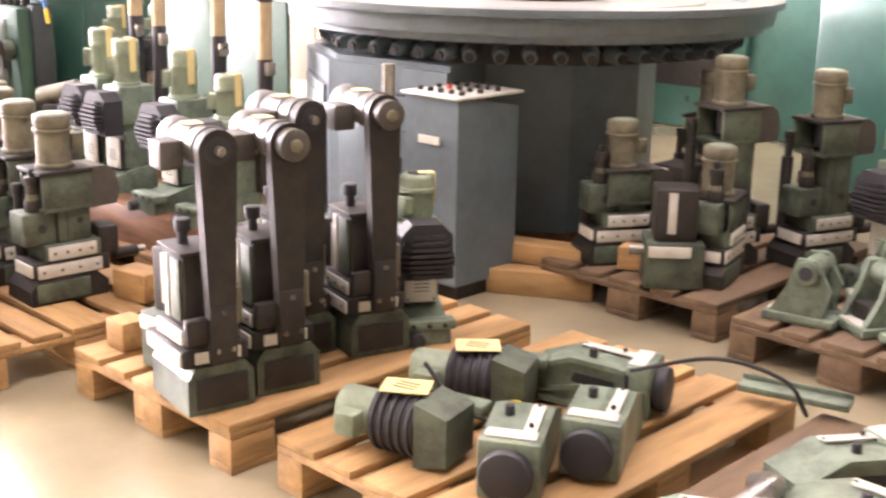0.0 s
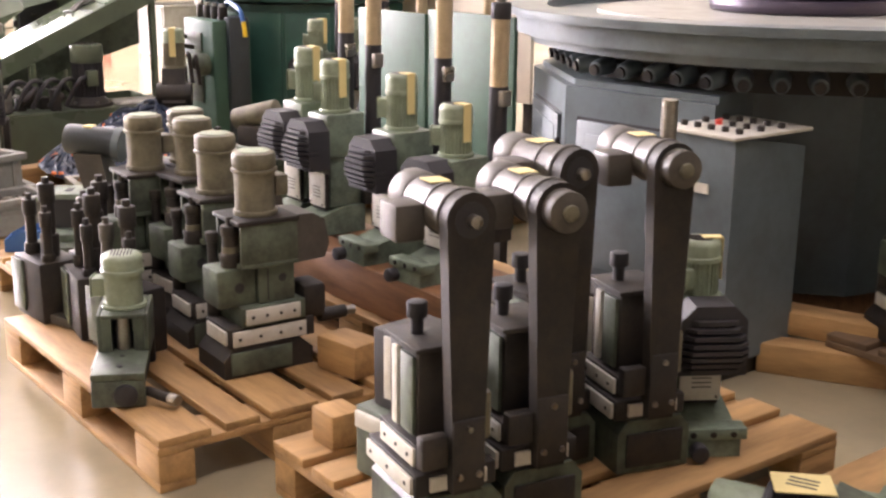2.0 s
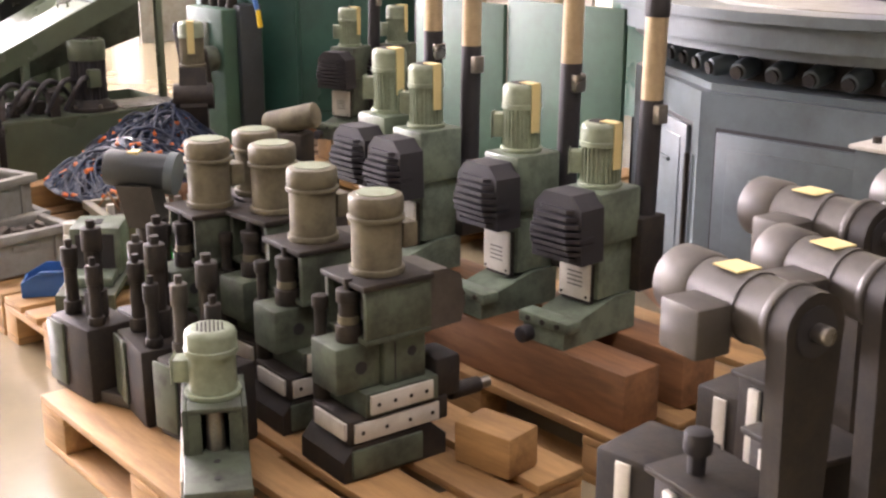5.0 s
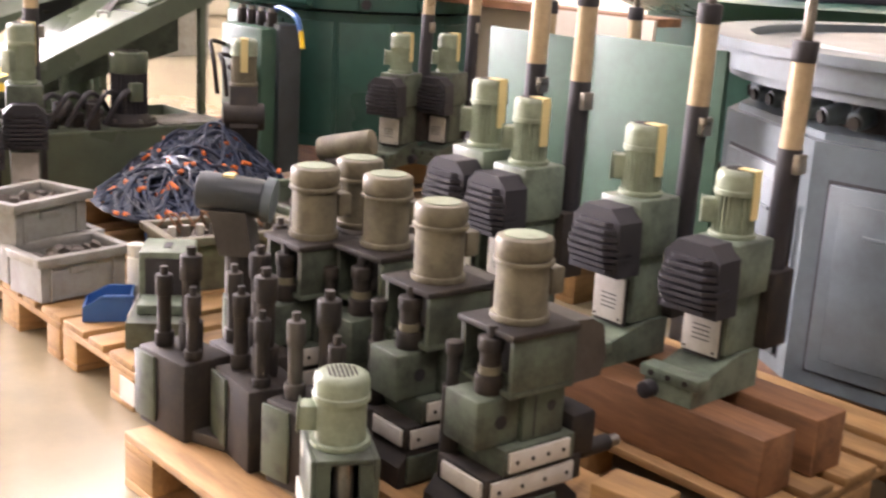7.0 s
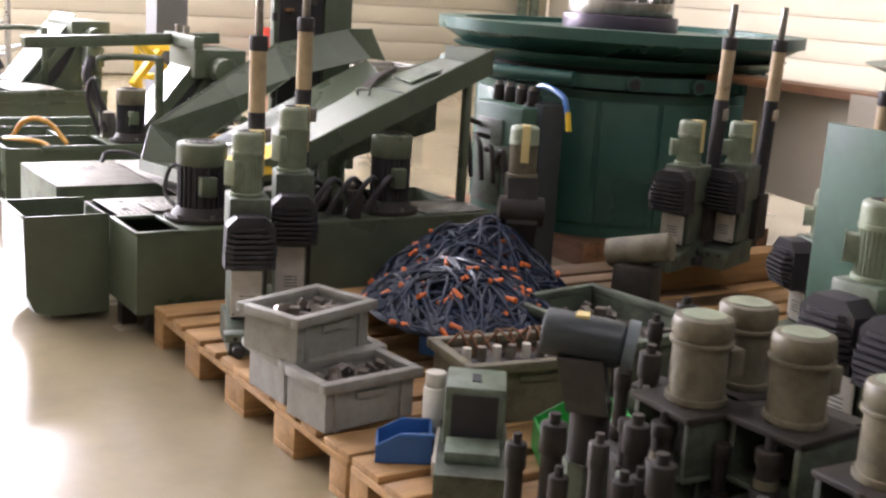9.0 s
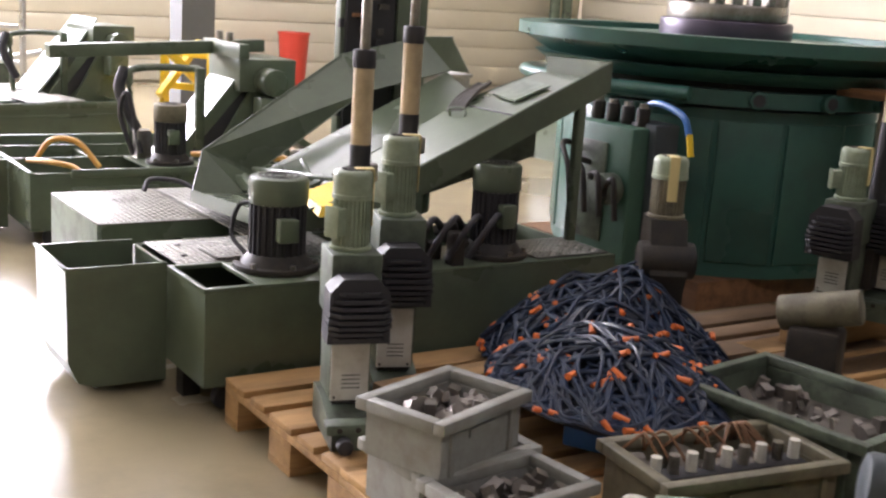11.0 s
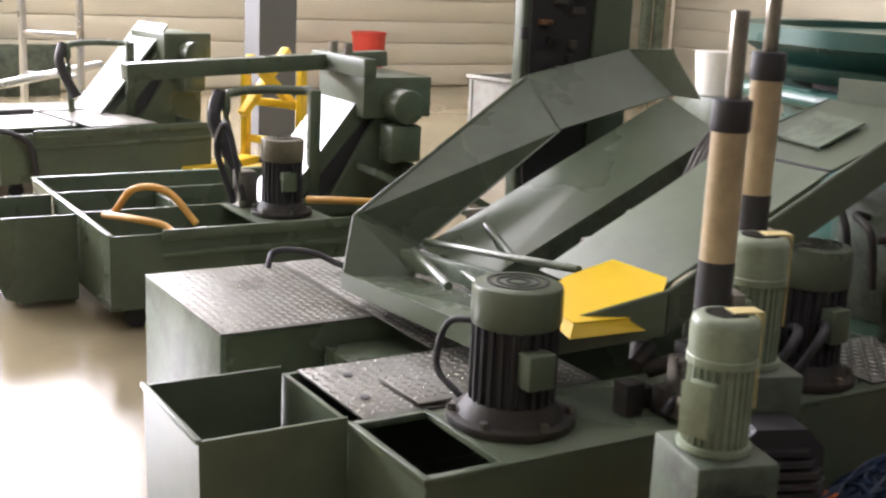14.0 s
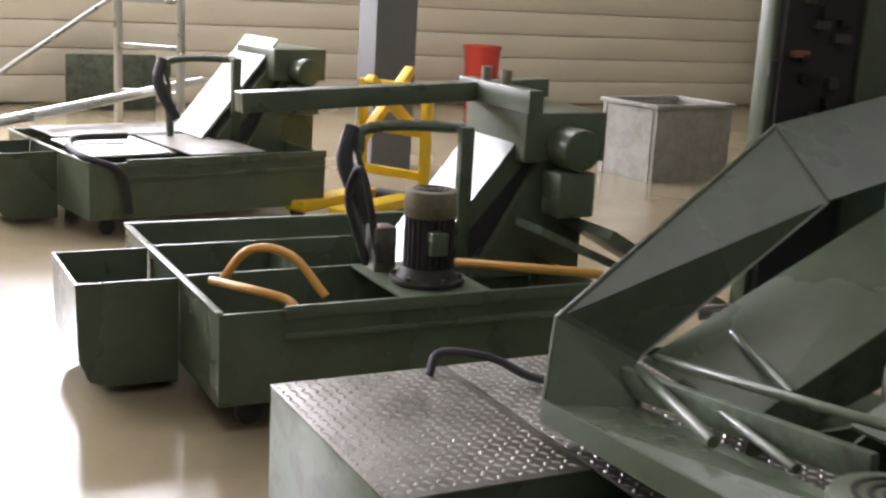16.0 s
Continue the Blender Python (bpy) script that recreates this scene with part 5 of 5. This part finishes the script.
for q in ((-7.785, -7.455, 2.618, 2.635), (-7.785, -7.455, 2.80, 2.815), (-7.785, -7.765, 2.635, 2.80), (-7.475, -7.455, 2.635, 2.80)):
    part("slot_rim", bx(B(), *q, 0.405, 0.42, 0.002), M_SHEET, T1)
tread(T1, -8.14, -7.79, 2.66, 3.3, 0.412)
tread(T1, -7.99, -7.8, 2.8, 3.05, 0.4225)
for x, y in ((-8.05, 2.75), (-7.9, 2.72)):
    part("screw_hole", cyl(B(), (x, y, 0.42), (x, y, 0.4225), 0.012, seg=10), M_BLACK, T1)
tread(T1, -7.75, -7.48, 3.9, 4.23, 0.4185)
castor(T1, -7.53, 2.72, 0.1)
castor(T1, -7.53, 4.15, 0.1)
castor(T1, -8.05, 2.9, 0.1)
part("foot", bx(B(), -7.74, -7.68, 2.64, 2.7, 0.0, 0.1), M_DARK, T1)
pump(T1, -7.66, 2.95, 0.417, 0.095, 0.31, M_SHEET)
pump(T1, -7.6, 3.78, 0.417, 0.085, 0.34, M_SHEET)
pc = B()
tube(pc, curve([(-7.75, 2.92, 0.62), (-7.82, 2.88, 0.6), (-7.83, 2.86, 0.5), (-7.76, 2.88, 0.45)]), 0.008)
part("cable", pc, M_BLACK, T1)
vv = B()
rv = random.Random(21)
for k in range(16):
    x, y, z = rv.uniform(-7.72, -7.5), rv.uniform(3.2, 3.6), rv.uniform(0.42, 0.52)
    if k % 2:
        cyl(vv, (x, y, z), (x + rv.uniform(-.08, .08), y + 0.06, z + 0.03), 0.02, seg=12)
    else:
        bx(vv, x - 0.025, x + 0.025, y - 0.025, y + 0.025, 0.417, z + 0.04, 0.004)
tagged(part("pipe_fitting", vv, M_DARK, T1, "cluster of oily pipe fittings"), kind="stuff")
for k in range(5):
    y = 3.25 + 0.09 * k
    part("hose", tube(B(), curve([(-7.5, y, 0.44), (-7.47, y + 0.08, 0.58), (-7.6, y + 0.2, 0.55), (-7.7, y + 0.3, 0.46)]), 0.012), M_BLACK, T1)
part("valve_block", bx(B(), -7.52, -7.47, 3.26, 3.32, 0.43, 0.57, 0.004), M_STEEL, T1)

T1b = thing("coolant_tank", at(0, 0), "low green tank covered with worn tread plate", "tank")
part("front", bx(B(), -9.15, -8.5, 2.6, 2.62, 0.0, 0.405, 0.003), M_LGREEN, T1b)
part("tank", open_box(B(), -9.15, -8.5, 2.62, 4.0, 0.05, 0.405), M_SHEET, T1b)
tread(T1b, -9.155, -8.49, 2.6, 3.05, 0.406)
tread(T1b, -9.155, -8.19, 3.055, 3.6, 0.406)
part("step", bx(B(), -8.5, -8.17, 2.9, 3.6, 0.05, 0.34, 0.004), M_SHEET, T1b)
part("cable", tube(B(), curve([(-9.1, 2.98, 0.41), (-9.12, 3.02, 0.46), (-9.05, 3.12, 0.46), (-8.95, 3.2, 0.43), (-8.8, 3.35, 0.45)]), 0.011), M_BLACK, T1b)

# the sloping chip trough above them
CH = thing("chip_trough", at(0, 0), "green sheet-metal chip trough sloping up between rims", "conveyor")


def sheet(name, pts, t, material, parent, label=""):
    """A plate of thickness t on a planar outline of 3D points."""
    p = [Vector(q) for q in pts]
    n = (p[1] - p[0]).cross(p[2] - p[0]).normalized() * t
    bm = B()
    lo, hi = [bm.verts.new(q) for q in p], [bm.verts.new(q + n) for q in p]
    fs = [bm.faces.new(lo), bm.faces.new(hi[::-1])]
    for i in range(len(p)):
        j = (i + 1) % len(p)
        fs.append(bm.faces.new((lo[i], lo[j], hi[j], hi[i])))
    bmesh.ops.recalc_face_normals(bm, faces=fs)
    return part(name, bm, material, parent, label)


FC, FI = Vector((-8.676, 3.04, 0.475)), Vector((-8.60, 3.24, 0.475))
BA, BB, BC = Vector((-8.755, 3.33, 0.525)), Vector((-8.73, 3.83, 0.88)), Vector((-8.72, 4.28, 0.985))
TA, TB, TC = Vector((-8.775, 3.12, 0.637)), Vector((-8.95, 3.84, 1.03)), Vector((-8.93, 4.25, 1.118))
TE = Vector((-8.76, 4.3, 1.132))
R0, R1, R2 = Vector((-7.80, 3.03, 0.52)), Vector((-7.58, 3.3, 0.62)), Vector((-7.64, 4.3, 1.01))
UPZ = Vector((0, 0, 1))
# broad outward-leaning rim with folded seams
sheet("rim_band", [FC, FI, BA, TA], 0.006, M_SHEET, CH)
sheet("rim_band", [TA, BA, BB, TB], 0.006, M_SHEET, CH)
sheet("rim_band", [TB, BB, BC, TC], 0.006, M_SHEET, CH)
sheet("rim_band", [TC, BC, BC + Vector((0.12, 0.02, 0.0)), TE], 0.006, M_SHEET, CH)
for p, q in ((TA, BA), (TB, BB)):
    part("seam", tube(B(), [p + (q - p) * 0.02 + Vector((0.004, -0.004, 0.002)), q + Vector((0.004, -0.004, 0.002))], 0.003, 6), M_GREEN, CH)
part("rim_edge", tube(B(), [FC, TA, TB, TC, TE], 0.006, 8), M_SHEET, CH)
sheet("front_strip", [FC, R0, R0 + Vector((-0.02, 0.17, 0.03)), FI], 0.006, M_SHEET, CH)
sheet("front_wall", [FC + UPZ * -0.03, R0 + UPZ * -0.03, R0 + UPZ * 0.03, FC + UPZ * 0.02], 0.006, M_SHEET, CH)
sheet("front_strip", [R0, R1, R1 + Vector((-0.16, 0.06, 0.0)), R0 + Vector((-0.02, 0.17, 0.03))], 0.006, M_SHEET, CH)
sheet("rim_wall", [R0 + UPZ * -0.03, R1 + UPZ * -0.03, R1 + UPZ * 0.07, R0 + UPZ * 0.03], 0.006, M_SHEET, CH)
sheet("rim_wall", [R1 + UPZ * -0.03, R2, R2 + UPZ * 0.11, R1 + UPZ * 0.07], 0.006, M_SHEET, CH)
part("rim_edge", tube(B(), [R0 + UPZ * 0.03, R1 + UPZ * 0.07, R2 + UPZ * 0.11], 0.006, 8), M_SHEET, CH)
sheet("back_wall", [R2, R2 + Vector((-0.4, 0.0, 0.01)), R2 + Vector((-0.4, 0.0, 0.1)), R2 + UPZ * 0.11], 0.006, M_SHEET, CH)
sheet("slope", [(-8.74, 3.34, 0.525), (-8.40, 3.36, 0.50), (-8.40, 4.2, 0.90), (-8.71, 4.25, 0.975)], 0.008, M_SHEET, CH, "smooth worn green chip slide")
sheet("slope", [(-8.12, 3.34, 0.60), (-7.74, 3.34, 0.60), (-7.69, 3.9, 0.905), (-8.07, 3.9, 0.905)], 0.008, M_SHEET, CH, "smooth worn green chip slide")
hd = sheet("hatch", [(-8.07, 3.908, 0.91), (-7.69, 3.908, 0.91), (-7.68, 4.28, 1.04), (-8.05, 4.28, 1.04)], 0.008, M_SHEET, CH)
part("hatch_seam", tube(B(), [(-8.07, 3.904, 0.914), (-7.69, 3.904, 0.914)], 0.004, 6), M_BLACK, CH)
part("hatch_handle", tube(B(), curve([(-8.0, 3.82, 0.875), (-8.0, 3.82, 0.905), (-7.93, 3.84, 0.91), (-7.93, 3.84, 0.88)]), 0.005), M_SHEET, hd)
sheet("plate", [(-7.98, 4.0, 0.958), (-7.8, 3.98, 0.952), (-7.8, 4.14, 1.01), (-7.98, 4.16, 1.02)], 0.006, M_LGREEN, CH)
sheet("slope_side", [(-8.12, 3.34, 0.42), (-8.12, 3.34, 0.56), (-8.07, 3.9, 0.92), (-8.05, 4.28, 1.05), (-8.05, 4.28, 0.7)], 0.006, M_GREEN, CH)
sheet("slope_side", [(-8.40, 3.36, 0.42), (-8.40, 3.36, 0.50), (-8.40, 4.2, 0.90), (-8.40, 4.2, 0.7)], 0.006, M_GREEN, CH)
for a, b, z in ((-8.72, 4.15, 0.93), (-8.66, 3.45, 0.54), (-7.72, 4.2, 0.97), (-7.74, 3.5, 0.65)):
    part("leg", bx(B(), a, a + 0.035, b, b + 0.035, 0.41, z, 0.004), M_SHEET, CH)
for p, q, r in (((-8.78, 3.56, 0.61), (-8.33, 3.4, 0.585), 0.011), ((-8.62, 3.28, 0.58), (-7.93, 3.32, 0.655), 0.011), ((-8.64, 3.25, 0.55), (-8.25, 3.14, 0.55), 0.013), ((-8.55, 3.3, 0.545), (-8.1, 3.2, 0.55), 0.01)):
    part("rod", cyl(B(), p, q, r, seg=10, bev=0.002), M_SHEET, CH)
part("rod_head", cyl(B(), (-8.80, 3.53, 0.61), (-8.76, 3.6, 0.62), 0.018, seg=12, bev=0.003), M_STEEL, CH)
part("chute_lip", bx(B(), -0.35, 0.3, -0.012, 0.012, -0.03, 0.03, 0.004, pose(-8.32, 3.27, 0.545, 0, -4, 6)), M_LGREEN, CH)
part("gearbox", cyl(B(), (-8.25, 3.82, 0.45), (-8.25, 3.82, 0.71), 0.075, seg=24, bev=0.012), M_SHEET, CH)
part("gearbox_box", bx(B(), -8.3, -8.22, 3.6, 3.66, 0.45, 0.64, 0.01), M_STEEL, CH)
for k in range(4):
    d = 0.02 * k
    part("cable", tube(B(), curve([(-8.3 + d, 4.15, 0.97), (-8.28 + d, 4.02, 0.9), (-8.22 + d, 3.88, 0.74), (-8.1 + d, 3.78, 0.76 - d), (-8.06 + d, 3.9, 0.93), (-8.15, 4.1, 0.99)], 24), 0.009), M_ARM, CH)
sh = thing("yellow_scoop", at(0.02, 0.02, -0.028), "bright yellow bent plastic sheet lying in the trough", "scoop")
sheet("blade", [(-7.865, 3.11, 0.655), (-7.70, 3.10, 0.635), (-7.62, 3.27, 0.655), (-7.74, 3.40, 0.70), (-7.92, 3.38, 0.705), (-7.92, 3.24, 0.675)], 0.005, M_YEL, sh)
sheet("lip", [(-7.865, 3.11, 0.655), (-7.70, 3.10, 0.635), (-7.69, 3.085, 0.605), (-7.82, 3.09, 0.635)], 0.004, M_YEL, sh)
sheet("lip", [(-7.70, 3.10, 0.635), (-7.62, 3.27, 0.655), (-7.61, 3.27, 0.63), (-7.69, 3.085, 0.605)], 0.004, M_YEL, sh)

# the second tank: open, with dividers, a pump and an elevator head


def open_tank(m, label, covers):
    ob = thing("coolant_tank", m, label, "tank", "open coolant tanks")
    chip_bin(ob, -0.88, -0.44, -0.32, 0.0, 0.37)
    part("tank", open_box(B(), -1.25, 0.0, 0.005, 1.33, 0.09, 0.37), M_SHEET, ob)
    part("rail", bx(B(), -0.004, 0.014, 0.2, 1.33, 0.345, 0.385, 0.003), M_SHEET, ob)
    part("rail", bx(B(), 0.0, 0.012, 0.2, 1.33, 0.28, 0.3, 0.003), M_SHEET, ob)
    part("divider", bx(B(), -0.47, -0.458, 0.02, 1.31, 0.12, 0.372), M_SHEET, ob)
    part("divider", bx(B(), -0.9, -0.888, 0.02, 1.31, 0.12, 0.372), M_SHEET, ob)
    part("divider", bx(B(), -0.885, -0.475, 0.45, 0.47, 0.12, 0.35), M_SHEET, ob)
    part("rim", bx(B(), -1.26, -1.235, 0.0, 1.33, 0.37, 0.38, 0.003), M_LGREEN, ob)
    part("rim", bx(B(), -1.235, 0.0, -0.005, 0.02, 0.37, 0.378, 0.003), M_SHEET, ob)
    castor(ob, -0.08, 0.12, 0.09)
    castor(ob, -0.06, 1.2, 0.09)
    castor(ob, -1.1, 0.3, 0.09)
    # elevator: sloping shaft, head and gear motor
    part("shaft", prism(B(), [(0.75, 0.2), (0.95, 0.2), (1.5, 0.72), (1.5, 0.88), (1.3, 0.88)], -0.82, -0.47, "x"), M_SHEET, ob)
    # the shaft is solid: its mouth's shade is a thin black sheet
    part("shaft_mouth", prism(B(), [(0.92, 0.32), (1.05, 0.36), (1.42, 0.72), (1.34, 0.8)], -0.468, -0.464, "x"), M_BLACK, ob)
    part("head", bx(B(), -0.86, -0.4, 1.22, 1.56, 0.72, 0.9, 0.01), M_SHEET, ob)
    part("cheek", prism(B(), [(1.05, 0.3), (1.5, 0.3), (1.5, 0.72), (1.3, 0.72)], -0.46, -0.43, "x"), M_SHEET, ob)
    part("gear_motor", cyl(B(), (-0.4, 1.38, 0.78), (-0.27, 1.38, 0.78), 0.075, seg=20, bev=0.008), M_SHEET, ob)
    part("gear_box", bx(B(), -0.4, -0.28, 1.3, 1.45, 0.54, 0.7, 0.01), M_SHEET, ob)
    part("post", bx(B(), -0.5, -0.46, 1.0, 1.05, 0.3, 0.84, 0.005), M_SHEET, ob)
    part("pipe", tube(B(), curve([(-0.62, 0.7, 0.4), (-0.62, 0.68, 0.74), (-0.62, 0.72, 0.82), (-0.55, 0.98, 0.83), (-0.48, 1.02, 0.8), (-0.48, 1.02, 0.5)]), 0.02, 10), M_SHEET, ob)
    part("hose", tube(B(), curve([(-0.64, 0.66, 0.82), (-0.6, 0.62, 0.7), (-0.55, 0.7, 0.5)]), 0.03, 10), M_BLACK, ob)
    if covers:
        tread(ob, -0.75, -0.02, 0.55, 0.98, 0.386)
        tread(ob, -1.2, -0.78, 0.1, 1.0, 0.39)
        part("lid", bx(B(), -0.7, -0.1, 0.06, 0.5, 0.386, 0.396), M_ALU, ob)
        part("hose", tube(B(), curve([(-0.5, 0.4, 0.43), (-0.5, 0.1, 0.42), (-0.1, 0.0, 0.4), (0.03, 0.15, 0.33), (0.03, 0.2, 0.12)]), 0.018, 10), M_BLACK, ob)
        part("lid", prism(B(), [(0.85, 0.4), (1.3, 0.93), (1.3, 0.95), (0.83, 0.4)], -0.9, -0.5, "x"), M_LGREEN, ob)
    else:
        part("pump_plate", bx(B(), -0.456, -0.015, 0.6, 0.92, 0.362, 0.37), M_SHEET, ob)
        pump(ob, -0.2, 0.76, 0.37, 0.082, 0.31)
        part("hose", tube(B(), curve([(-0.36, 0.12, 0.38), (-0.28, 0.18, 0.49), (-0.18, 0.28, 0.49), (-0.08, 0.36, 0.38)]), 0.014, 10), M_HOSEO, ob, "orange hose looping over the edge")
        part("hose", tube(B(), curve([(-0.35, 0.08, 0.38), (-0.15, 0.14, 0.4), (-0.05, 0.22, 0.39), (0.0, 0.24, 0.37)]), 0.014, 10), M_HOSEO, ob)
        part("hose", tube(B(), curve([(-0.3, 0.92, 0.4), (-0.12, 1.05, 0.42), (0.0, 1.3, 0.41), (-0.05, 1.42, 0.36)]), 0.016, 10), M_HOSEO, ob)
        part("cable", tube(B(), curve([(-0.42, 0.64, 0.38), (-0.46, 0.58, 0.6), (-0.42, 0.61, 0.7), (-0.36, 0.66, 0.4)]), 0.014), M_BLACK, ob)
        part("junction_box", bx(B(), -0.44, -0.36, 0.64, 0.72, 0.37, 0.52, 0.005), M_STEEL, ob)
        part("beam", bx(B(), -0.04, 0.04, 0.0, 1.25, 0.0, 0.07, 0.004, pose(-0.74, 0.28, 0.86, 2.5, 0, 3)), M_SHEET, ob)
        part("beam", bx(B(), -0.9, -0.36, 1.2, 1.26, 0.9, 0.98, 0.004), M_SHEET, ob)
        for x in (-0.75, -0.6):
            part("stud", cyl(B(), (x, 1.24, 0.98), (x, 1.24, 1.03), 0.02, seg=12), M_STEEL, ob)
        part("slide", prism(B(), [(1.4, 0.5), (2.1, 0.12), (2.1, 0.15), (1.42, 0.53)], -0.45, -0.1, "x"), M_SHEET, ob)
        part("slide", prism(B(), [(1.2, 0.5), (1.7, 0.28), (1.7, 0.31), (1.2, 0.53)], -0.4, -0.22, "x"), M_LGREEN, ob)
    return ob


open_tank(at(-9.86, 2.68), "open green coolant tank with dividers, pump and elevator", False)
open_tank(at(-12.5, 2.80, 0, 10), "green coolant tank covered with bright tread plates", True)

# ---- far end of the hall ----
col = thing("hall_column", at(-14.3, 5.15), "grey steel hall column", "column", kind="structure")
part("flange", bx(B(), -0.15, 0.15, -0.15, -0.13, 0, TOP), M_COL, col)
part("flange", bx(B(), -0.15, 0.15, 0.13, 0.15, 0, TOP), M_COL, col)
part("web", bx(B(), -0.14, 0.15, -0.13, 0.13, 0, TOP), M_COL, col)
sc2 = thing("switch_cabinet", at(-9.0, 3.86), "tall open green switch cabinet with dark wiring", "cabinet")
part("body", bx(B(), -0.08, -0.02, 0.0, 0.44, 0, 2.1, 0.01), M_SHEET, sc2)
# black sheet stands in for the shade inside the open cabinet
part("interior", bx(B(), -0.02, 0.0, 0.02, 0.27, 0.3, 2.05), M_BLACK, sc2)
part("jamb", bx(B(), -0.02, 0.012, 0.28, 0.44, 0.0, 2.1, 0.004), M_SHEET, sc2)
rs = random.Random(31)
for k in range(34):
    y, z = rs.uniform(0.04, 0.2), rs.uniform(0.8, 1.7)
    part("relay", bx(B(), 0.0, 0.02, y, y + rs.uniform(0.02, 0.06), z, z + rs.uniform(0.012, 0.03)), rs.choice((M_DARK, M_DARK, M_BEAM, M_ARM, M_BLACK)), sc2)
for z in (0.75, 0.95, 1.15, 1.4):
    part("hinge", cyl(B(), (0.005, -0.01, z), (0.005, -0.01, z + 0.04), 0.014, seg=10), M_BLACK, sc2)

crate(at(-14.0, 6.75, 0, 8), 0.6, 0.8, 0.55, "large grey plastic crate standing on the floor", M_KLT, False)
rb = thing("red_bin", at(-17.6, 7.7), "red plastic bin standing by the wall", "bin")
part("shell", cyl(B(), (0, 0, 0), (0, 0, 0.66), 0.15, 0.19, seg=22), M_RED, rb)
part("rim", ring(B(), 0, 0, 0.64, 0.67, 0.17, 0.2, 24), M_RED, rb)
ld = thing("ladder", at(-14.1, 3.46, 0, 50, 0), "aluminium ladder leaning by the wall", "ladder")
for x in (-0.22, 0.2):
    part("rail", bx(B(), x, x + 0.03, -0.03, 0.03, 0, 3.2, 0.003), M_ALU, ld)
for k in range(10):
    part("rung", bx(B(), -0.19, 0.2, -0.02, 0.02, 0.25 + 0.28 * k, 0.28 + 0.28 * k, 0.003), M_ALU, ld)
# plain green panel of no known use at the wall
pn = thing("leaning_panel", at(-17.7, 3.95), "green sheet-metal panel leaning at the wall", "panel")
part("cover_sheet", bx(B(), 0, 0.04, -0.4, 0.4, 0.0, 0.5, 0.01), M_GREEN, pn)
part("pressing", bx(B(), 0.04, 0.048, -0.3, 0.3, 0.08, 0.42, 0.005), M_GREEN, pn)
rl = thing("grey_rail", at(0, 0), "long pale tube running down beside the covered tank", "rail")
part("tube", cyl(B(), (-13.4, 2.4, 0.44), (-14.3, 3.85, 0.6), 0.03, seg=12), M_ALU, rl)
part("brace", cyl(B(), (-17.9, 2.6, 0.0), (-17.9, 4.0, 1.0), 0.025, seg=10), M_ALU, rl)

sy = thing("yellow_pallet_truck", at(-12.9, 4.6, 0, 30), "yellow lifting truck behind the tanks", "truck")
for x in (-0.25, 0.2):
    part("mast", bx(B(), x, x + 0.05, -0.04, 0.02, 0.06, 0.75, 0.01), M_YEL, sy)
for z in (0.2, 0.45, 0.7):
    part("crossbar", bx(B(), -0.2, 0.2, -0.03, 0.01, z, z + 0.05, 0.005), M_YEL, sy)
part("arm", bx(B(), -0.03, 0.03, -0.3, 0.3, -0.025, 0.025, 0.005, pose(0, -0.1, 0.62, 40)), M_YEL, sy)
part("arm", bx(B(), -0.03, 0.03, -0.3, 0.3, -0.025, 0.025, 0.005, pose(0.1, -0.15, 0.62, -35)), M_YEL, sy)
part("fork", bx(B(), -0.22, -0.08, -0.7, -0.04, 0.06, 0.12, 0.01), M_YEL, sy)
part("fork", bx(B(), 0.08, 0.22, -0.7, -0.04, 0.06, 0.12, 0.01), M_YEL, sy)
part("wheel", cyl(B(), (-0.1, 0.0, 0.06), (0.1, 0.0, 0.06), 0.06, seg=14), M_BLACK, sy)
pp2 = thing("wall_pipe", at(-17.9, 12.0), "green vertical channels standing by the wall", "pipe")
part("channel", bx(B(), 0, 0.06, -0.2, -0.05, 0, 2.6, 0.005), M_LGREEN, pp2)
part("channel", bx(B(), 0, 0.06, 0.02, 0.16, 0, 2.4, 0.005), M_LGREEN, pp2)
gc = thing("green_cabinet", at(-12.0, 8.6), "light green cabinet beside the big machine", "cabinet")
part("body", bx(B(), 0, 0.9, 0, 0.7, 0, 1.0, 0.015), M_LGREEN, gc)
part("lid", bx(B(), -0.01, 0.91, -0.01, 0.71, 1.0, 1.02, 0.004), M_LGREEN, gc)
bk = thing("bucket", at(-11.9, 7.5), "white plastic bucket on a metal stand", "bucket")
part("shell", cyl(B(), (0, 0, 0.6), (0, 0, 0.9), 0.13, 0.16, seg=22), M_WHITE, bk)
part("stand", bx(B(), -0.2, 0.2, -0.2, 0.2, 0.0, 0.6, 0.01), M_SHEET, bk)
for k in range(3):
    rlp = thing("roof_light", at(-14.5 + 6.2 * k, 3.6, TOP), "translucent roof light strip", "roof light", kind="structure")
    part("frame", bx(B(), -0.7, 0.7, -4.6, 4.6, -0.06, 0.0), M_ALU, rlp)
